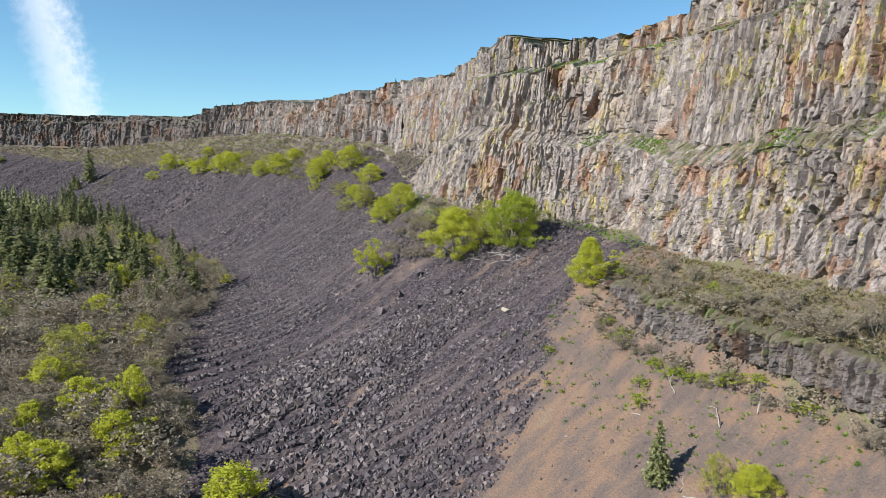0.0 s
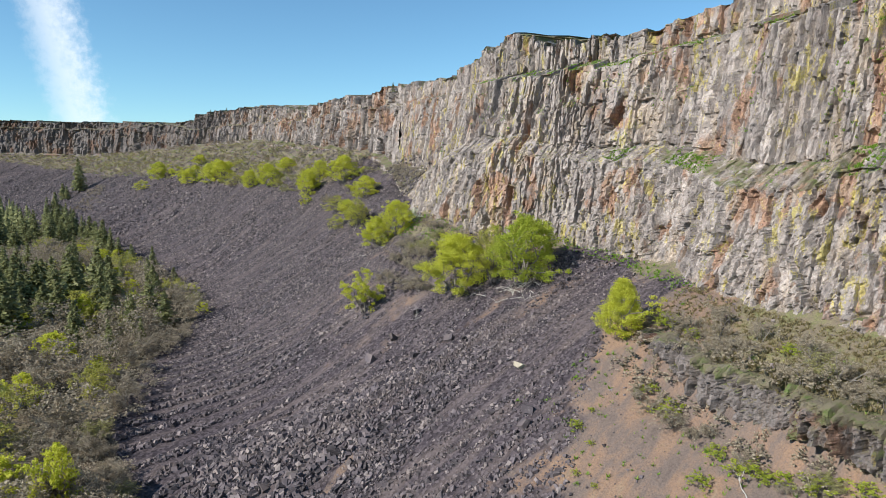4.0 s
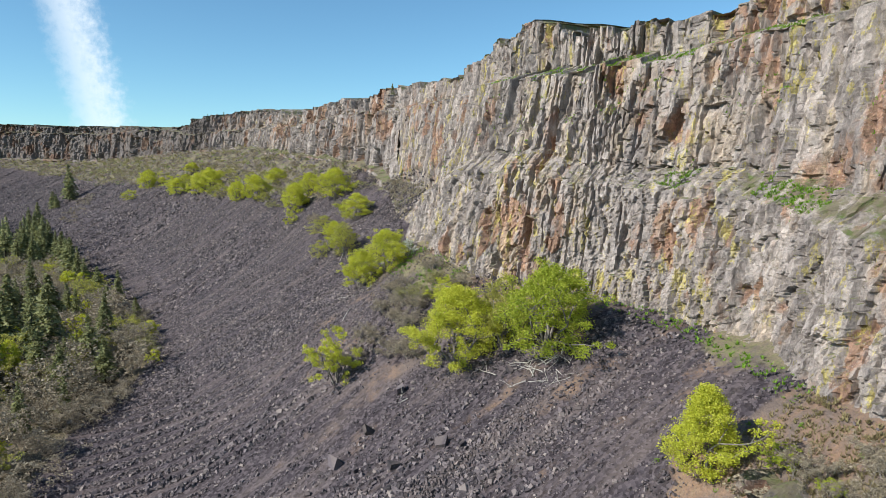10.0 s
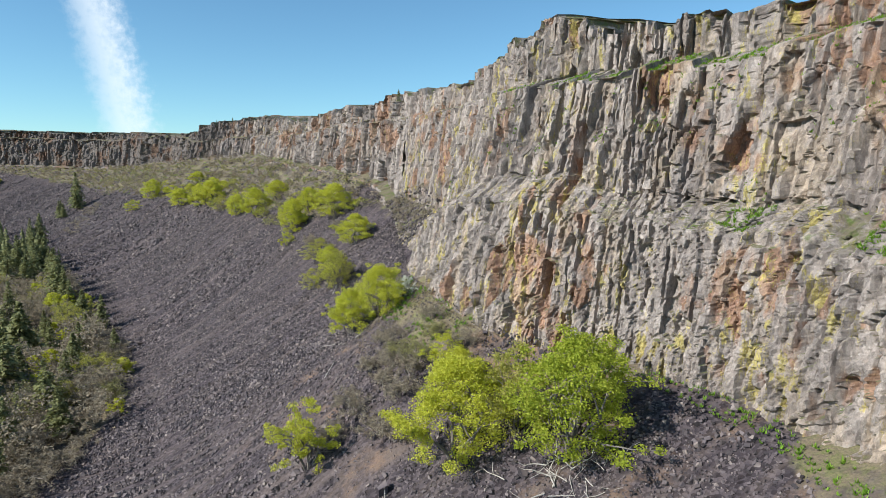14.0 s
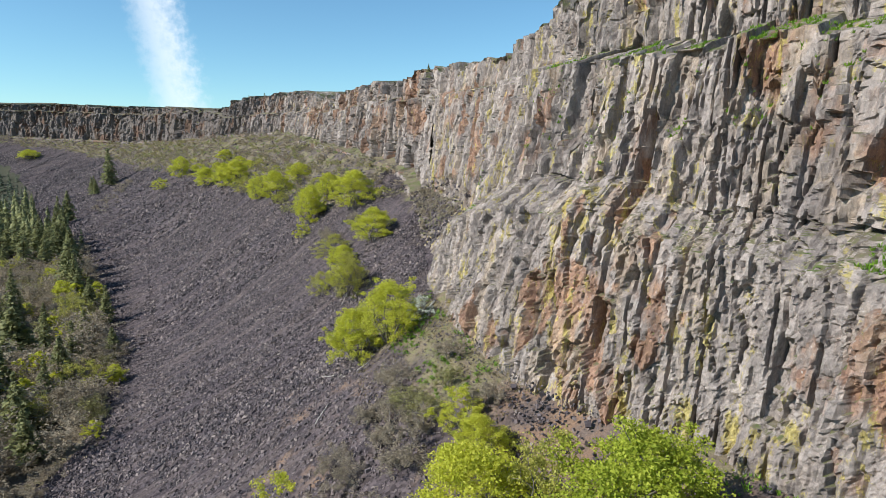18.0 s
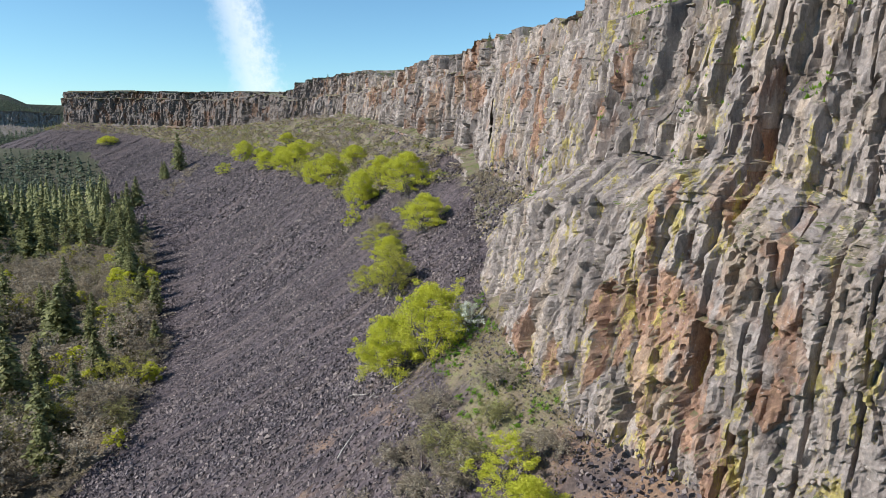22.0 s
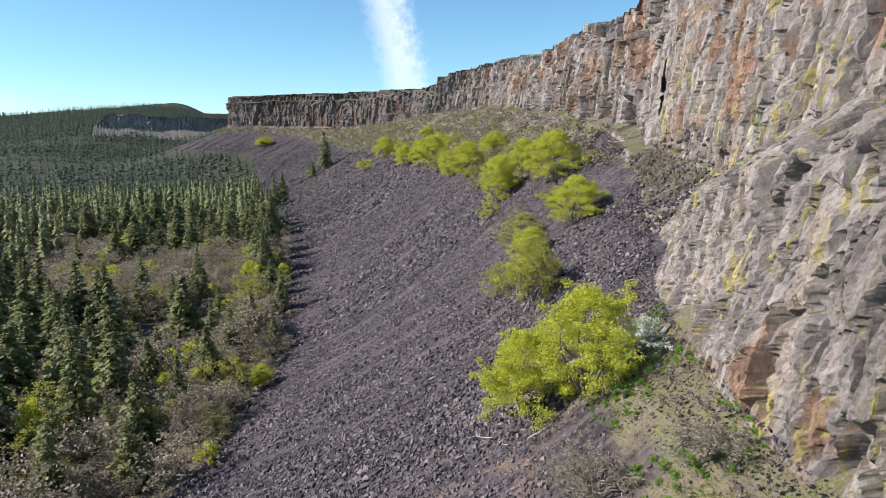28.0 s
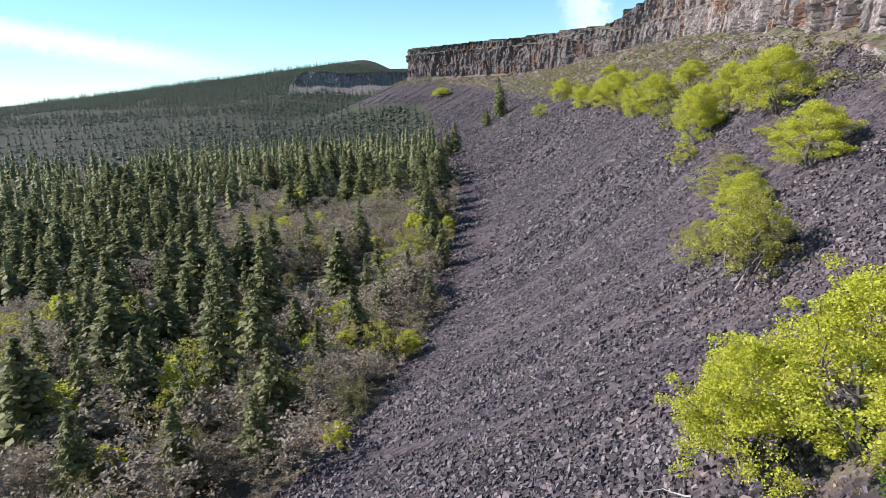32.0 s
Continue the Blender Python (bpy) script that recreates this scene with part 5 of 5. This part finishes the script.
# brush and roots below the big maple
r = np.random.default_rng(51)
for k in range(26):
    x, y = 11.4 + r.normal(0, 2.1), 110.4 + r.normal(0, .9)
    a = r.uniform(0, 6.28)
    fallen("dead_branch", x, y, (math.cos(a), math.sin(a)), r.uniform(1.0, 2.6), r.uniform(.03, .07), "bleached dead branch tangled below a large maple", "brush below the maple", 2, 60 + k, r.uniform(.1, .5))
for k, (x, y) in enumerate(((-14.6, 146.4), (-13.6, 145.8), (-15.4, 147.6), (-12.2, 145.4), (-19.5, 169.8), (-20.8, 169.6), (-4.0, 114.6), (-3.0, 114.2))):
    a = r.uniform(0, 6.28)
    fallen("dead_branch", x, y, (math.cos(a), math.sin(a)), r.uniform(1.0, 1.9), .05, "bleached dead branch at the foot of a tree", "brush below the trees", 2, 90 + k, .2)


# ---- grass and small growth ----
def tufts(name, seed, x, y, z, size, material, label, blades=7):
    r = np.random.default_rng(seed)
    n = len(x)
    t = r.uniform(0, 6.283, (n, blades))
    ln = size[:, None] * r.uniform(.5, 1.2, (n, blades))
    p = np.stack([x, y, z], 1)[:, None] + np.stack([np.cos(t), np.sin(t), t * 0], -1) * (size[:, None, None] * r.uniform(0, .6, (n, blades, 1)))
    d = np.stack([np.cos(t) * .55, np.sin(t) * .55, t * 0 + .9], -1) * ln[..., None]
    s = np.stack([-np.sin(t), np.cos(t), t * 0], -1) * ln[..., None] * .22
    v = np.stack([p - s, p + s, p + d + s * .2, p + d - s * .2], 2).reshape(-1, 3)
    return tagged(new(name, mesh_from(name, v, np.arange(len(v)).reshape(-1, 4), material)), label, "grass", kind="stuff")


DRYGRASS = leaf_material("dry_grass", (.15, .125, .06), (.225, .185, .09), (.3, .255, .13), .3)


def sown(seed, n, s0, s1, u0, u1):
    x, y, r = on_slope(seed, n, s0, s1, u0, u1)
    return x, y, ground_z(x, y), r


CUSHION = leafy_meshes("green_cushion", 77, GRASS, BARK, 420, .5, 3, clumps=16)[1]
spots, _, _ = scatter(25, 900, 571, 597, .8, 6.2, .55)
spots = [q for q in spots if fbm(np.array([q[0] / 3]), np.array([q[1] / 3]), 97)[0] > .5]
thicket("green_cushions", [(CUSHION, x, y, .35 + .3 * ((x * 7) % 1), .5 + .5 * ((y * 7) % 1), x) for x, y in spots], "bright green cushions of herbs on the stony slope")
spots = [q for q in scatter(26, 90, 470, 522, 2, 24, 1.2)[0]]
thicket("slope_cushions", [(CUSHION, x, y, .3 + .3 * ((x * 7) % 1), .5 + .6 * ((y * 7) % 1), x) for x, y in spots], "scattered green cushions on the dry slope")
x, y, z, r = sown(62, 5000, 566, 600, .5, 10)
tufts("dry_grass", 2, x, y, z, r.uniform(.05, .15, len(x)), DRYGRASS, "dry tan grass on the slope below the cliff", 8)
x, y, z, r = sown(65, 260, KARC[6] - 2, KARC[9] + 2, .4, 2.6)
tufts("foot_grass", 5, x, y, z, r.uniform(.12, .34, len(x)), GRASS, "green grass along the foot of the cliff", 9)
x, y, z, r = sown(63, 5000, 470, 520, .5, 10)
tufts("bench_grass", 3, x, y, z, r.uniform(.12, .35, len(x)), DRYGRASS, "dry and green grass on the rocky bench", 7)
x, y, z, r = sown(64, 500, 470, 520, 9, 22)
tufts("slope_grass", 4, x, y, z, r.uniform(.12, .35, len(x)), GRASS, "green grass below the rock band", 9)

def ledge_growth(name, seed, n, s0, s1, column, lo, hi, lift, material, label):
    """Tufts along a ledge of the cliff."""
    r = np.random.default_rng(seed)
    s = r.uniform(s0, s1, n)
    s = s[fbm(s / 4, s * 0, seed + 9) > .5]
    i = np.clip(np.searchsorted(CLEN, s) - 1, 0, len(CXY) - 2)
    t = CXY[i + 1] - CXY[i]
    t /= np.linalg.norm(t, axis=1)[:, None]
    back = r.uniform(lo, hi, len(s)) * along(s, column) + 1.6
    x, y = along(s, 0) + t[:, 1] * back, along(s, 1) - t[:, 0] * back
    z = []
    for px, py in zip(x, y):
        hit, _, _, dist = tree.ray_cast((px, py, 80), (0, 0, -1))
        z.append(hit[2] if hit else -99)
    z = np.array(z)
    ok = z > -60
    return tufts(name, seed, x[ok], y[ok], z[ok] - .05, r.uniform(.12, .32, ok.sum()), material, label, 9)


from mathutils.bvhtree import BVHTree

me = bpy.data.objects["cliff_main"].data
co = np.empty(len(me.vertices) * 3, np.float32)
me.vertices.foreach_get("co", co)
ix = np.empty(len(me.loops), np.int32)
me.loops.foreach_get("vertex_index", ix)
tree = BVHTree.FromPolygons(co.reshape(-1, 3).tolist(), ix.reshape(-1, 4).tolist())
ledge_growth("ledge_grass", 71, 2600, KARC[4], KARC[8], 6, .3, 1.0, 0, GRASS, "green grass growing along a ledge of the cliff")
ledge_growth("upper_ledge_grass", 72, 3000, KARC[4], KARC[12], 7, .45, .95, 0, GRASS, "green grass growing along the upper ledge")


r = np.random.default_rng(83)
V, F, base = [], [], 0
for k in range(110):
    s0, off = r.uniform(KARC[13] + 2, KARC[14] - 1), r.uniform(-7, 1.5)
    i = np.searchsorted(CLEN, s0) - 1
    t = (CXY[i + 1] - CXY[i]) / np.linalg.norm(CXY[i + 1] - CXY[i])
    x, y = CXY[i] + t * (s0 - CLEN[i]) + np.array((-t[1], t[0])) * off
    hit = tree.ray_cast((x, y, 9.0), (0, 0, -1))[0]
    if not hit or hit[2] > 1.5:
        continue
    v, f = tris((HAZE + HAZE_OLIVE + HAZE_GREEN[:1])[r.integers(6)])
    h, w = r.uniform(.8, 1.9), r.uniform(.8, 1.8)
    V.append(v * (w, w, h) + (x, y, hit[2] - .1))
    F.append(f + base)
    base += len(v)
tagged(new("slope_brush", mesh_from("slope_brush", np.concatenate(V), np.concatenate(F), BUD)), "low brown brush on the slope above the broken rock", "brush", kind="stuff")

# stones lying on that slope and on the stony grass below it
x, y, r = on_slope(84, 2600, KARC[13] + 1, KARC[14], -6.5, 1)
z = np.array([(tree.ray_cast((a, b, 6.0), (0, 0, -1))[0] or (0, 0, 99))[2] for a, b in zip(x, y)])
ok = z < 1
x, y, z = x[ok], y[ok], z[ok]
v, f = stones(84, x, y, r.uniform(.15, .5, len(x)) ** 1.2)
v[:, 2] += np.repeat(z - ground_z(x, y), 8)
tagged(new("slope_rubble", mesh_from("slope_rubble", v, f, SCREE)), "fallen basalt stones on the slope above the broken rock", "scree", kind="stuff")
x, y, r = on_slope(85, 5200, 562, 606, .4, 12)
v, f = stones(85, x, y, .05 + .15 * r.random(len(x)) ** 3)
tagged(new("grass_rubble", mesh_from("grass_rubble", v, f, SCREE)), "small dark stones strewn over the dry grassy slope", "scree", kind="stuff")


# ---- a farther cliff on the skyline ----
def distant_cliff():
    a = np.arange(0, 150, 1.2)
    x, y = -700 + 106 * a / 128, 632 + 72 * a / 128
    foot = 18 - 5 * a / 128 + (fbm(a / 20, a * 0, 181) - .5) * 3
    tall = (14 + 6 * (fbm(a / 25, a * 0 + 4, 182) - .5)) * smooth(0, 18, a)
    V = []
    for k in range(16):
        t = k / 11 - .36
        z = foot + tall * min(t, 1) if t > 0 else foot + 45 * t
        out = (blocky(a, z, 23)[0] * 1.8 - 1.5 * t if 0 < t <= 1 else a * 0 - 60 * (t - 1) if t > 1 else -34 * t + a * 0)
        V.append(np.stack([x + .56 * out, y - .83 * out, np.broadcast_to(z + (max(t - 1, 0) * 6), a.shape)], -1))
    V = np.array(V)
    col = np.full((V.shape[0], V.shape[1], 4), (.35, .5, .2, 0.0))
    col[:5, :, 3] = .5
    return mesh_from("cliff_distant", V.reshape(-1, 3), grid_faces(*V.shape[:2])[:, ::-1], ROCK, ("block", col.reshape(-1, 4)))


tagged(new("cliff_distant", distant_cliff()), "farther broken basalt cliff above the forest", "cliff", kind="structure")
RIM_TREE = FIR[0]
for k in range(8):
    s0 = KARC[18] + 30 + k * 6.5 if k else KARC[15] - 2
    h = (2.4, 5, 4, 6, 3, 5, 6, 4)[k]
    x, y = float(along(s0, 0)) + (5.5 if k == 0 else 14), float(along(s0, 1)) + (4 if k == 0 else 10)
    plant("fir", RIM_TREE, x, y, h, h * 1.3, k, "small dark conifer standing on the cliff rim", "conifer", "conifers on the rim", z=float(along(s0, 5)) + .1)
